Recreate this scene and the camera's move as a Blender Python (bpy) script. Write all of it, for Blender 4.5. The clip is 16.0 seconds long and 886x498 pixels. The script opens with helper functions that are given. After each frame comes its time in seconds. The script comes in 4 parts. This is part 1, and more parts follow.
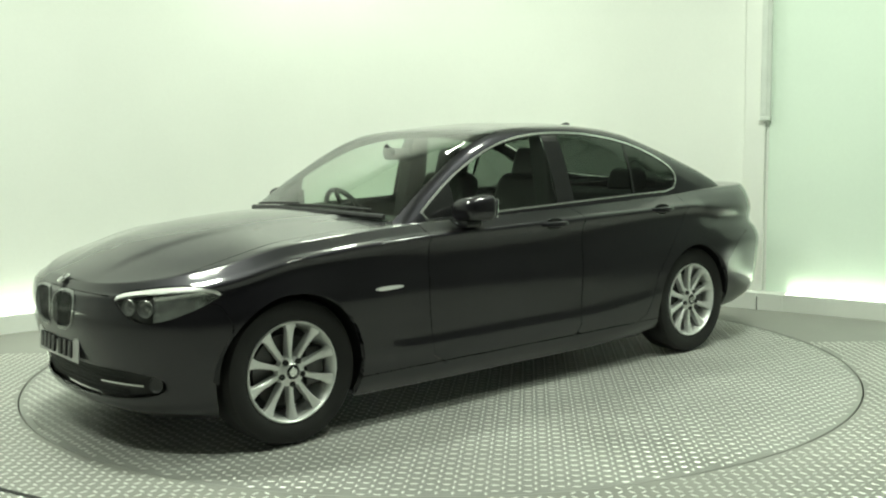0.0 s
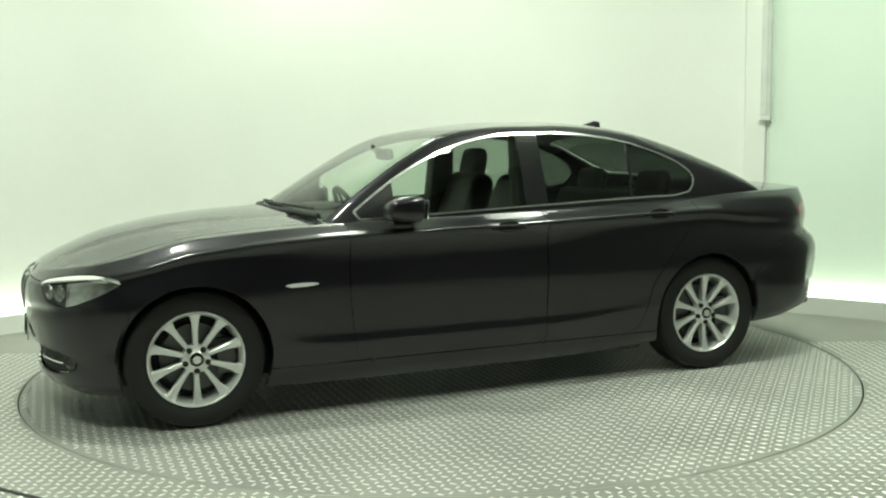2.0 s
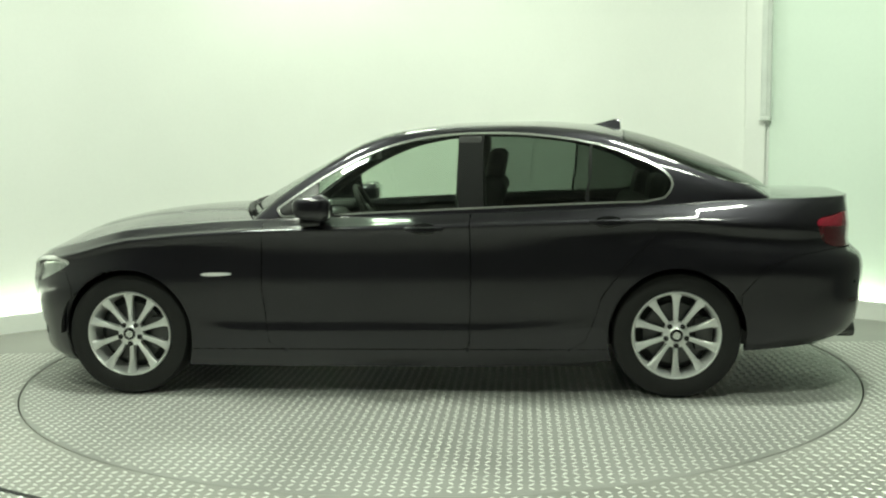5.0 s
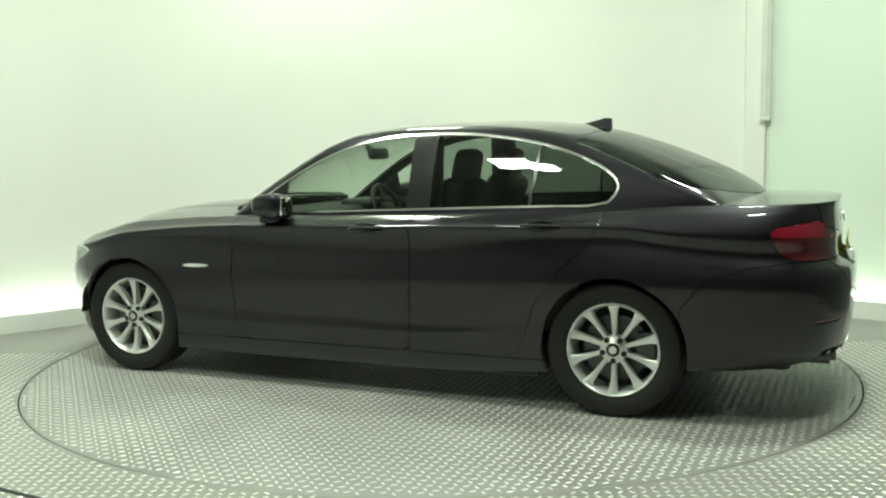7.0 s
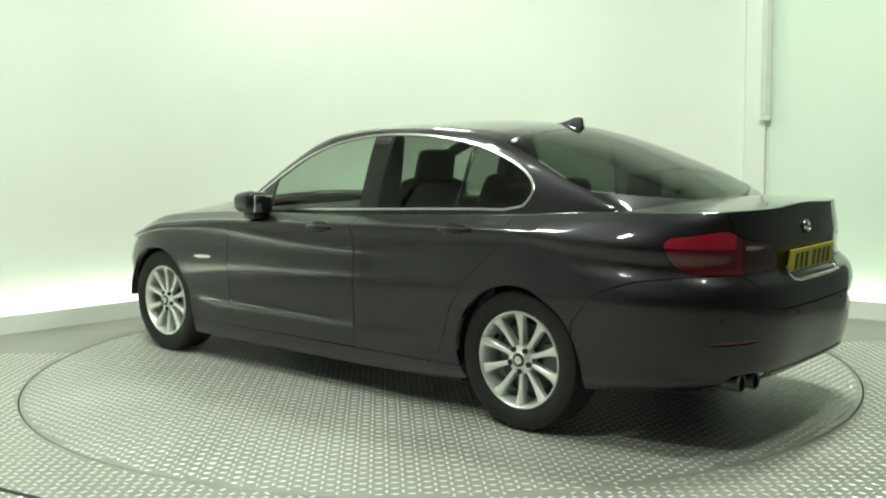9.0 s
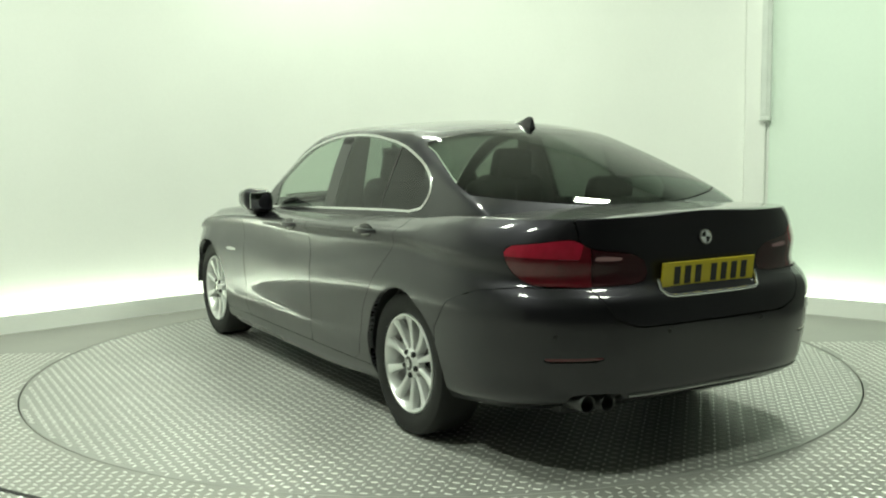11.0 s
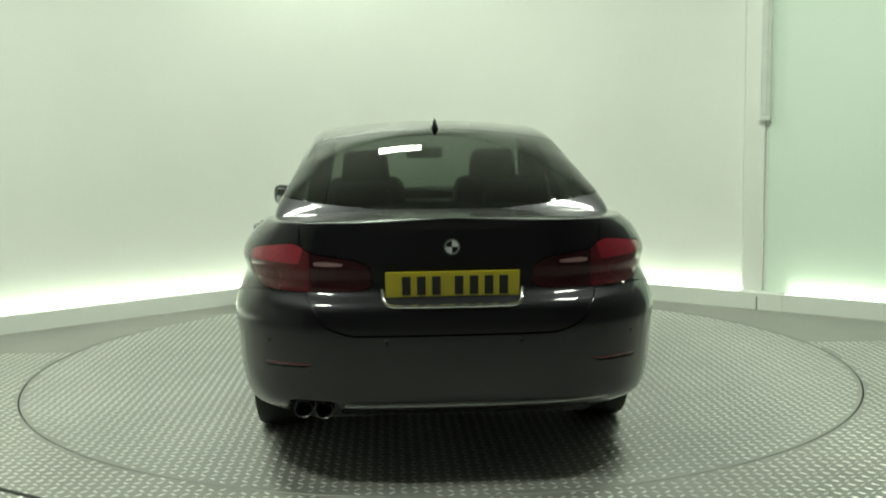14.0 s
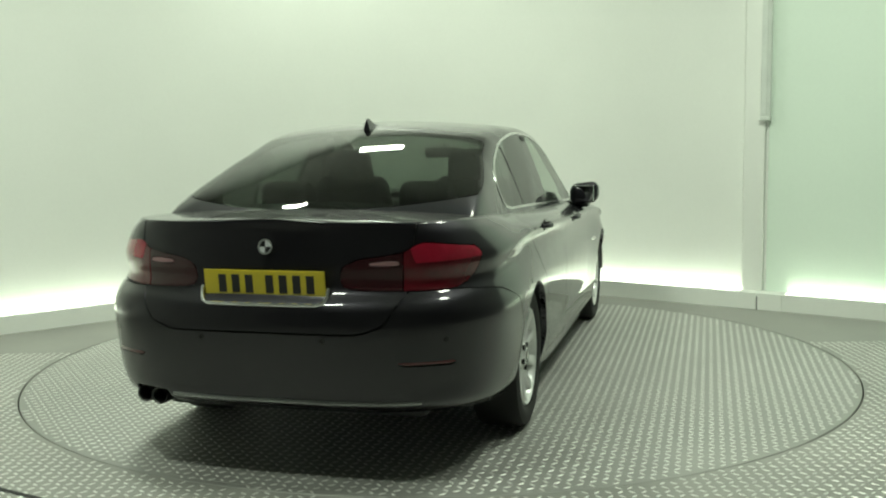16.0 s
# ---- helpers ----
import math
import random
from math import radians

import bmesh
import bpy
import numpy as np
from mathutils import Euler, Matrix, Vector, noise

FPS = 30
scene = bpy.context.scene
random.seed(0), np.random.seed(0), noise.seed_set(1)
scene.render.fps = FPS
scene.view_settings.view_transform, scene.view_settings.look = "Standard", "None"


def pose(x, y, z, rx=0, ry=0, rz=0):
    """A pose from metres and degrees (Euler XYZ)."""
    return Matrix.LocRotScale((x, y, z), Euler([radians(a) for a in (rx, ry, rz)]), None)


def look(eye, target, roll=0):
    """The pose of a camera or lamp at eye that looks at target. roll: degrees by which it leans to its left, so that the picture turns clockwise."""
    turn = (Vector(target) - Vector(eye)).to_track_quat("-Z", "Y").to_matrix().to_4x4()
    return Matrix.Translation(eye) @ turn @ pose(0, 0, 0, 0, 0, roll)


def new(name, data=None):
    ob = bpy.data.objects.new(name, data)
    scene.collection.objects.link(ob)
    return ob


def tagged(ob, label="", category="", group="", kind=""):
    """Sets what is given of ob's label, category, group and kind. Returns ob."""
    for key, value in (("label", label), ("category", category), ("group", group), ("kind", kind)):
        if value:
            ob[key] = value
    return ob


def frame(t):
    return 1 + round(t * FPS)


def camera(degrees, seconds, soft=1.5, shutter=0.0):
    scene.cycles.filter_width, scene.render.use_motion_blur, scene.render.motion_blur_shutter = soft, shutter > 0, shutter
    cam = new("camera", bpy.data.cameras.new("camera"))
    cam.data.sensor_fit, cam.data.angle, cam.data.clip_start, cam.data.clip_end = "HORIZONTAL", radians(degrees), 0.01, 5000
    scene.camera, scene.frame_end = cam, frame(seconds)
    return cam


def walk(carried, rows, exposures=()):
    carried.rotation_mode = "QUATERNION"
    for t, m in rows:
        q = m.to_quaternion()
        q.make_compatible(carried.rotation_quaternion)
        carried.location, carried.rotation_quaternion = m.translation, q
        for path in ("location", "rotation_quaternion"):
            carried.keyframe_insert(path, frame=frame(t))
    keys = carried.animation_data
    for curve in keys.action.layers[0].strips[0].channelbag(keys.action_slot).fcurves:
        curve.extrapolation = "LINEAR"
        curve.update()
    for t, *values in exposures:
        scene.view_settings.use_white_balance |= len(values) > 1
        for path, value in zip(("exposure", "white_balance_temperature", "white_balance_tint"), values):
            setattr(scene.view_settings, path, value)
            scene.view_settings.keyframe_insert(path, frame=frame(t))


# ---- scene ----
# Camera on a fixed tripod, a little above the car's waist.
EYE = Vector((0.0, -6.125, 1.354))
cam = camera(48.6, 16.0, soft=2.1)
still = look(EYE, EYE + Vector((0.003604, 0.994338, -0.106207)) * 6.0, -0.768)
walk(cam, [(0.0, still), (16.0, still)], exposures=[(0.0, 0.0), (10.5, 0.0), (13.5, -0.37), (16.0, -0.37)])

# Room light: greenish fluorescent tubes; hardly any light from outside.
world = bpy.data.worlds.new("world")
scene.world = world
world.use_nodes = True
world.node_tree.nodes["Background"].inputs["Color"].default_value = (0.8, 1.0, 0.75, 1)
world.node_tree.nodes["Background"].inputs["Strength"].default_value = 0.01

TUBE_COLOUR = (0.89, 1.0, 0.812)


def area_lamp(name, m, sx, sy, watts):
    data = bpy.data.lights.new(name, "AREA")
    data.shape, data.size, data.size_y, data.energy, data.color = "RECTANGLE", sx, sy, watts, TUBE_COLOUR
    ob = new(name, data)
    ob.matrix_world = m
    return ob


# ---- materials ----
def material(name, colour, rough=0.5, metal=0.0, spread=0.08, scale=6.0, fine=90.0, bump=0.0, coat=0.0, rough_spread=0.08, spec=0.5, ripple=0.0):
    """A surface with broad stains, fine grain, uneven gloss and a little relief, in metres of the object's own space."""
    m = bpy.data.materials.new(name)
    m.use_nodes = True
    nodes, links = m.node_tree.nodes, m.node_tree.links
    b = nodes["Principled BSDF"]
    b.inputs["Metallic"].default_value = metal
    b.inputs["Coat Weight"].default_value = coat
    b.inputs["Coat Roughness"].default_value = 0.07
    b.inputs["Specular IOR Level"].default_value = spec
    co = nodes.new("ShaderNodeTexCoord")
    broad, grain = nodes.new("ShaderNodeTexNoise"), nodes.new("ShaderNodeTexNoise")
    broad.inputs["Scale"].default_value, broad.inputs["Detail"].default_value = scale, 4
    grain.inputs["Scale"].default_value, grain.inputs["Detail"].default_value = fine, 3
    for n in (broad, grain):
        links.new(co.outputs["Object"], n.inputs["Vector"])
    both = nodes.new("ShaderNodeMath")
    both.operation = "MULTIPLY_ADD"
    both.inputs[1].default_value = 0.35
    links.new(grain.outputs["Fac"], both.inputs[0])
    links.new(broad.outputs["Fac"], both.inputs[2])
    ramp = nodes.new("ShaderNodeMapRange")
    ramp.inputs["From Min"].default_value, ramp.inputs["From Max"].default_value = 0.4, 0.95
    ramp.inputs["To Min"].default_value, ramp.inputs["To Max"].default_value = 1 - spread, 1 + spread
    links.new(both.outputs[0], ramp.inputs["Value"])
    mix = nodes.new("ShaderNodeVectorMath")
    mix.operation = "SCALE"
    mix.inputs[0].default_value = colour
    links.new(ramp.outputs["Result"], mix.inputs["Scale"])
    links.new(mix.outputs["Vector"], b.inputs["Base Color"])
    gloss = nodes.new("ShaderNodeMapRange")
    gloss.inputs["From Min"].default_value, gloss.inputs["From Max"].default_value = 0.4, 0.95
    gloss.inputs["To Min"].default_value = max(0.01, rough * (1 - rough_spread))
    gloss.inputs["To Max"].default_value = min(1.0, rough * (1 + rough_spread))
    links.new(both.outputs[0], gloss.inputs["Value"])
    links.new(gloss.outputs["Result"], b.inputs["Roughness"])
    if ripple:
        # The clear coat lies a little unevenly on the pressed steel.
        wave, lie = nodes.new("ShaderNodeTexNoise"), nodes.new("ShaderNodeBump")
        wave.inputs["Scale"].default_value, wave.inputs["Detail"].default_value = 7.0, 2
        lie.inputs["Strength"].default_value, lie.inputs["Distance"].default_value = 1.0, ripple
        links.new(co.outputs["Object"], wave.inputs["Vector"])
        links.new(wave.outputs["Fac"], lie.inputs["Height"])
        links.new(lie.outputs["Normal"], b.inputs["Coat Normal"])
    if bump:
        bp = nodes.new("ShaderNodeBump")
        bp.inputs["Strength"].default_value, bp.inputs["Distance"].default_value = bump, 0.01
        links.new(both.outputs[0], bp.inputs["Height"])
        links.new(bp.outputs["Normal"], b.inputs["Normal"])
    return m


def glowing(name, colour, strength):
    m = bpy.data.materials.new(name)
    m.use_nodes = True
    b = m.node_tree.nodes["Principled BSDF"]
    b.inputs["Base Color"].default_value = (*colour, 1)
    b.inputs["Emission Color"].default_value = (*colour, 1)
    b.inputs["Emission Strength"].default_value = strength
    return m


def glass(name, colour, rough=0.0):
    """Thin automotive glass: mostly clear, tinted, with a sharp reflection."""
    m = bpy.data.materials.new(name)
    m.use_nodes = True
    nodes, links = m.node_tree.nodes, m.node_tree.links
    nodes.remove(nodes["Principled BSDF"])
    clear, shine, mix, edge = (nodes.new(k) for k in ("ShaderNodeBsdfTransparent", "ShaderNodeBsdfGlossy", "ShaderNodeMixShader", "ShaderNodeLayerWeight"))
    power, amount = nodes.new("ShaderNodeMath"), nodes.new("ShaderNodeMath")
    power.operation, amount.operation = "POWER", "MULTIPLY_ADD"
    power.inputs[1].default_value = 4.5
    amount.inputs[1].default_value, amount.inputs[2].default_value = 0.92, 0.06
    edge.inputs["Blend"].default_value = 0.5
    clear.inputs["Color"].default_value = (*colour, 1)
    shine.inputs["Roughness"].default_value = rough
    links.new(edge.outputs["Facing"], power.inputs[0])
    links.new(power.outputs[0], amount.inputs[0])
    links.new(amount.outputs[0], mix.inputs[0])
    links.new(clear.outputs[0], mix.inputs[1])
    links.new(shine.outputs[0], mix.inputs[2])
    links.new(mix.outputs[0], nodes["Material Output"].inputs["Surface"])
    return m


WALL = material("wall_paint", (0.83, 0.85, 0.81), 0.55, spread=0.03, scale=0.8, fine=40, bump=0.02)
GREEN_WALL = material("pale_green_wall", (0.77, 0.88, 0.785), 0.55, spread=0.03, scale=0.8, fine=40, bump=0.02)
# Greyer than the lit walls: dimness out of view put into the colour.
REFLECTED_WALL = material("reflected_wall_grey", (0.6, 0.61, 0.59), 0.7, spread=0.08, scale=0.8)
# Lack of light on the camera's side of the room, put into the colour.
UNSEEN_DARK_WALL = material("unlit_wall_tone", (0.08, 0.085, 0.08), 0.7, spread=0.15, scale=0.8)
CEILING = material("ceiling_paint", (0.6, 0.62, 0.58), 0.7, spread=0.05, scale=0.8)
FLOOR = material("grey_floor_paint", (0.29, 0.29, 0.268), 0.55, spread=0.22, scale=1.3, fine=30, bump=0.04, rough_spread=0.25)
PLATE = material("tread_plate_aluminium", (0.33, 0.332, 0.313), 0.5, metal=0.3, spread=0.16, scale=1.6, fine=60, bump=0.05, rough_spread=0.3)
# Same metal as the plate; the lugs' glints are put into this paler colour.
GLINT_LUG = material("tread_lug_glint_aluminium", (0.76, 0.77, 0.74), 0.38, metal=0.3, spread=0.15, scale=2.0, fine=60)
SEAM = material("dark_gap", (0.02, 0.02, 0.02), 0.8)
TUBE = glowing("fluorescent_tube", TUBE_COLOUR, 25.0)
LAMP_FACE = glowing("ceiling_lamp_diffuser", TUBE_COLOUR, 9.0)
PIPE = material("grey_conduit", (0.66, 0.70, 0.66), 0.45, spread=0.1)


# ---- mesh helpers ----
def mesh_object(name, verts, faces, mat, parent=None, smooth=False, label=""):
    me = bpy.data.meshes.new(name)
    me.from_pydata([tuple(v) for v in verts], [], faces)
    me.materials.append(mat)
    if smooth:
        me.polygons.foreach_set("use_smooth", [True] * len(me.polygons))
    me.update()
    ob = new(name, me)
    if parent:
        ob.parent = parent
    if label:
        ob["label"] = label
    return ob


def part(name, bm, mat, parent=None, label="", smooth=True):
    """Link a bmesh as one mesh object under a thing or part."""
    me = bpy.data.meshes.new(name)
    bm.to_mesh(me)
    bm.free()
    me.materials.append(mat)
    if smooth:
        me.polygons.foreach_set("use_smooth", [True] * len(me.polygons))
        me.set_sharp_from_angle(angle=radians(38))
    ob = new(name, me)
    if parent:
        ob.parent = parent
    if label:
        ob["label"] = label
    return ob


def box_bm(x0, x1, y0, y1, z0, z1, bevel=0.0, m=None, seg=2):
    bm = bmesh.new()
    bmesh.ops.create_cube(bm, size=1)
    for v in bm.verts:
        v.co = Vector((x0 + (v.co.x + 0.5) * (x1 - x0), y0 + (v.co.y + 0.5) * (y1 - y0), z0 + (v.co.z + 0.5) * (z1 - z0)))
    if bevel:
        bmesh.ops.bevel(bm, geom=bm.edges[:], offset=bevel, segments=seg, affect="EDGES", profile=0.5)
    if m:
        bmesh.ops.transform(bm, matrix=m, verts=bm.verts)
    return bm


def lathe_bm(profile, seg=48, axis="y", closed=False):
    """Turn (radius, along) pairs round an axis."""
    bm = bmesh.new()
    rings = []
    for r, a in profile:
        ring = []
        for i in range(seg):
            c, s = math.cos(2 * math.pi * i / seg) * r, math.sin(2 * math.pi * i / seg) * r
            ring.append(bm.verts.new((c, a, s) if axis == "y" else (c, s, a) if axis == "z" else (a, c, s)))
        rings.append(ring)
    pairs = list(zip(rings, rings[1:])) + ([(rings[-1], rings[0])] if closed else [])
    for a, b in pairs:
        for i in range(seg):
            bm.faces.new((a[i], a[(i + 1) % seg], b[(i + 1) % seg], b[i]))
    bmesh.ops.recalc_face_normals(bm, faces=bm.faces)
    return bm


def tube_bm(points, radius, seg=8, caps=True):
    """A round bar along a line of points."""
    bm = bmesh.new()
    pts = [Vector(p) for p in points]
    rings, side = [], None
    for i, p in enumerate(pts):
        d = (pts[min(i + 1, len(pts) - 1)] - pts[max(i - 1, 0)]).normalized()
        if side is None:
            side = d.cross(Vector((0, 0, 1))) if abs(d.z) < 0.9 else d.cross(Vector((1, 0, 0)))
        side = (side - d * side.dot(d)).normalized()
        up = d.cross(side)
        rings.append([bm.verts.new(p + (side * math.cos(2 * math.pi * k / seg) + up * math.sin(2 * math.pi * k / seg)) * radius) for k in range(seg)])
    for a, b in zip(rings, rings[1:]):
        for k in range(seg):
            bm.faces.new((a[k], a[(k + 1) % seg], b[(k + 1) % seg], b[k]))
    if caps:
        bm.faces.new(rings[0][::-1])
        bm.faces.new(rings[-1])
    bmesh.ops.recalc_face_normals(bm, faces=bm.faces)
    return bm


# ---- the studio ----
# Foot of the walls, as seen from above: two straight walls that meet in a wide rounded corner behind the turntable.
TABLE_R = 2.465
COLUMN = Vector((2.575, 1.69))
LEFT_DIR, RIGHT_DIR = Vector((0.758, 0.652)), Vector((0.80, -0.60))
CORNER = Vector((-0.15, 3.66))


def wall_line(offset):
    """The plan of the lit walls, moved outwards by offset."""
    ln, rn = Vector((-LEFT_DIR.y, LEFT_DIR.x)), Vector((-RIGHT_DIR.y, RIGHT_DIR.x))
    pts = []
    far_l, far_r = CORNER - LEFT_DIR * 7.5, CORNER + RIGHT_DIR * 5.2
    fillet = 1.5
    p0, p2 = CORNER - LEFT_DIR * fillet, CORNER + RIGHT_DIR * fillet
    pts.append((far_l, ln))
    n = 24
    for i in range(n + 1):
        s = i / n
        p = p0 * (1 - s) ** 2 + CORNER * 2 * s * (1 - s) + p2 * s * s
        d = ((CORNER - p0) * (1 - s) + (p2 - CORNER) * s).normalized()
        pts.append((p, Vector((-d.y, d.x))))
    pts.append((far_r, rn))
    return [p + nrm * offset for p, nrm in pts]


def wall_strip(name, inner, outer, z0, z1, mat, label, smooth=True):
    a, b = wall_line(inner), wall_line(outer)
    verts, faces, n = [], [], len(a)
    for p, z in [(p, z0) for p in a] + [(p, z1) for p in a] + [(p, z1) for p in b] + [(p, z0) for p in b]:
        verts.append((p.x, p.y, z))
    for i in range(n - 1):
        for k in range(4):
            q = (k + 1) % 4
            faces.append((k * n + i, k * n + i + 1, q * n + i + 1, q * n + i))
    faces += [(0, n, 2 * n, 3 * n), (n - 1, 4 * n - 1, 3 * n - 1, 2 * n - 1)]
    ob = mesh_object(name, verts, faces, mat)
    if smooth:
        ob.data.polygons.foreach_set("use_smooth", [True] * len(ob.data.polygons))
        ob.data.set_sharp_from_angle(angle=radians(30))
    return tagged(ob, label, "wall", kind="structure")


ROOM_TOP = 4.2
wall_strip("wall_north", 0.16, 0.3, 0.0, ROOM_TOP, WALL, "smooth off-white studio wall with rounded corner")
wall_strip("plinth", 0.0, 0.035, 0.0, 0.135, WALL, "low off-white plinth hiding tube lights")


def plain_wall(name, p, q, mat, label):
    d = (Vector(q) - Vector(p)).normalized()
    nrm = Vector((d.y, -d.x)) * 0.15
    a, b = Vector(p), Vector(q)
    plan = [a, b, b + nrm, a + nrm]
    verts = [(v.x, v.y, z) for z in (0, ROOM_TOP) for v in plan]
    ob = mesh_object(name, verts, [(3, 2, 1, 0), (4, 5, 6, 7), (0, 1, 5, 4), (1, 2, 6, 5), (2, 3, 7, 6), (3, 0, 4, 7)], mat)
    return tagged(ob, label, "wall", kind="structure")


far_l, far_r = CORNER - LEFT_DIR * 7.45, CORNER + RIGHT_DIR * 5.15
# Added wall, unseen; its grey sets how bright the car's flank mirrors it.
plain_wall("unseen_wall_west", (far_l.x, far_l.y), (far_l.x, -8.2), REFLECTED_WALL, "unseen grey wall added beside the camera to tone reflections")
# Unseen walls, added near-black so the car's flanks mirror a dark room.
plain_wall("unseen_wall_south", (far_l.x - 0.1, -8.2), (far_r.x + 0.1, -8.2), UNSEEN_DARK_WALL, "unseen near-black wall added behind the camera to darken reflections")
plain_wall("unseen_wall_east", (far_r.x, -8.2), (far_r.x, far_r.y), UNSEEN_DARK_WALL, "unseen near-black wall added beside the camera to darken reflections")

ceiling = part("ceiling", box_bm(-6.6, 6.2, -8.5, 5.2, ROOM_TOP, ROOM_TOP + 0.12), CEILING, smooth=False)
tagged(ceiling, "plain pale ceiling", "ceiling", kind="structure")

# Floor slab with a round hole for the turntable.
def ring_plan(r, n=128):
    return [(r * math.cos(2 * math.pi * i / n), r * math.sin(2 * math.pi * i / n)) for i in range(n)]


inner = ring_plan(TABLE_R + 0.008)
outer = []
for x, y in ring_plan(1.0):
    k = 9.0 / max(abs(x), abs(y))
    outer.append((x * k, y * k))
N = len(inner)
verts = [(x, y, 0) for x, y in inner] + [(x, y, 0) for x, y in outer] + [(x, y, -0.12) for x, y in inner] + [(x, y, -0.12) for x, y in outer]
faces = []
for i in range(N):
    j = (i + 1) % N
    faces += [(i, N + i, N + j, j), (2 * N + i, 2 * N + j, 3 * N + j, 3 * N + i), (i, j, 2 * N + j, 2 * N + i), (N + i, 3 * N + i, 3 * N + j, N + j)]
tagged(mesh_object("floor", verts, faces, FLOOR), "worn grey studio floor around the turntable", "floor", kind="structure")
pit = part("pit", lathe_bm([(TABLE_R + 0.4, -0.125), (0.001, -0.125)], 64, "z"), SEAM)
tagged(pit, "dark shallow pit under the turntable", "floor", kind="structure")

# Turntable: tread-plate sheets on a round frame.
def clip_circle(x0, x1, r, n=48):
    """Plan of the part of a disc between two lines across it."""
    top = [(x, math.sqrt(max(0.0, r * r - x * x))) for x in np.linspace(x0, x1, n)]
    return [(float(x), y) for x, y in top] + [(float(x), -y) for x, y in top[::-1] if y > 1e-6]


def slab(name, plan, z0, z1, mat, parent):
    n = len(plan)
    verts = [(x, y, z0) for x, y in plan] + [(x, y, z1) for x, y in plan]
    faces = [tuple(range(n)), tuple(range(2 * n - 1, n - 1, -1))] + [(i, n + i, n + (i + 1) % n, (i + 1) % n) for i in range(n)]
    ob = mesh_object(name, verts, faces, mat, parent)
    bm = bmesh.new()
    bm.from_mesh(ob.data)
    bmesh.ops.recalc_face_normals(bm, faces=bm.faces)
    bm.to_mesh(ob.data)
    bm.free()
    return ob


def lug_mesh(spots):
    """Raised lozenge lugs at (x, y, angle): one joined mesh."""
    spots = np.array(spots)
    a, b, h = 0.0185, 0.0064, 0.0027
    base = np.array([(-a, 0, 0), (-a * 0.35, -b, 0), (a * 0.35, -b, 0), (a, 0, 0), (a * 0.35, b, 0), (-a * 0.35, b, 0), (-a * 0.6, 0, h), (a * 0.6, 0, h)])
    tri = [(0, 1, 6), (1, 2, 7, 6), (2, 3, 7), (3, 4, 7), (4, 5, 6, 7), (5, 0, 6)]
    c, s = np.cos(spots[:, 2]), np.sin(spots[:, 2])
    x = spots[:, 0, None] + base[None, :, 0] * c[:, None] - base[None, :, 1] * s[:, None]
    y = spots[:, 1, None] + base[None, :, 0] * s[:, None] + base[None, :, 1] * c[:, None]
    z = np.broadcast_to(base[None, :, 2], x.shape) + 0.0001
    verts = np.stack([x, y, z], 2).reshape(-1, 3)
    faces = [tuple(k * 8 + i for i in f) for k in range(len(spots)) for f in tri]
    return verts.tolist(), faces


def lug_spots(keep, reach, turn=0.0):
    out, pitch = [], 0.046
    n = int(reach / pitch)
    for i in range(-n, n + 1):
        for j in range(-n, n + 1):
            x, y = i * pitch, j * pitch
            if keep(x, y):
                out.append((x, y, math.pi / 4 + (math.pi / 2 if (i + j) % 2 else 0)))
    return out


SHEETS = (-TABLE_R, -1.25, 0.0, 1.25, TABLE_R)


def make_turntable():
    table = new("turntable")
    tagged(table, "large round aluminium tread-plate turntable set in floor", "turntable")
    part("rim", lathe_bm([(TABLE_R - 0.035, -0.004), (TABLE_R - 0.035, 0.0), (TABLE_R - 0.003, 0.0), (TABLE_R, -0.003), (TABLE_R, -0.06), (TABLE_R - 0.035, -0.06)], 160, "z"), PLATE, table)
    part("frame", lathe_bm([(0.001, -0.012), (TABLE_R - 0.04, -0.012), (TABLE_R - 0.04, -0.06), (0.001, -0.06)], 96, "z"), SEAM, table)
    for a, b in zip(SHEETS, SHEETS[1:]):
        slab("sheet", clip_circle(max(a + 0.0008, -TABLE_R + 0.037), min(b - 0.0008, TABLE_R - 0.037), TABLE_R - 0.036), -0.01, 0.0, PLATE, table)
    clear = lambda x, y: math.hypot(x, y) < TABLE_R - 0.022
    lugs = mesh_object("tread", *lug_mesh(lug_spots(clear, TABLE_R)), GLINT_LUG, table)
    tagged(lugs, kind="stuff")
    return table


turntable = make_turntable()


def before_wall(x, y, margin):
    """Inside the lit walls."""
    ln, rn = Vector((-LEFT_DIR.y, LEFT_DIR.x)), Vector((-RIGHT_DIR.y, RIGHT_DIR.x))
    p = Vector((x, y)) - CORNER
    return p.dot(ln) < -margin and p.dot(rn) < -margin


outer_lugs = mesh_object("floor_tread", *lug_mesh(lug_spots(lambda x, y: math.hypot(x, y) > TABLE_R + 0.024 and -4.4 < y < 0.35 and abs(x) < 3.6 and before_wall(x, y, 0.25), 4.6)), GLINT_LUG)
tagged(outer_lugs, "raised lozenge tread over the grey floor", "floor", kind="stuff")

# Pilaster between the wall panels, and the grey trunking on it.
along, back = RIGHT_DIR, Vector((-RIGHT_DIR.y, RIGHT_DIR.x))


def wall_box(name, u0, u1, d0, d1, z0, z1, mat, bevel=0.004, parent=None):
    m = Matrix(((along.x, back.x, 0, COLUMN.x), (along.y, back.y, 0, COLUMN.y), (0, 0, 1, 0), (0, 0, 0, 1)))
    return part(name, box_bm(u0, u1, d0, d1, z0, z1, bevel, m), mat, parent, smooth=False)


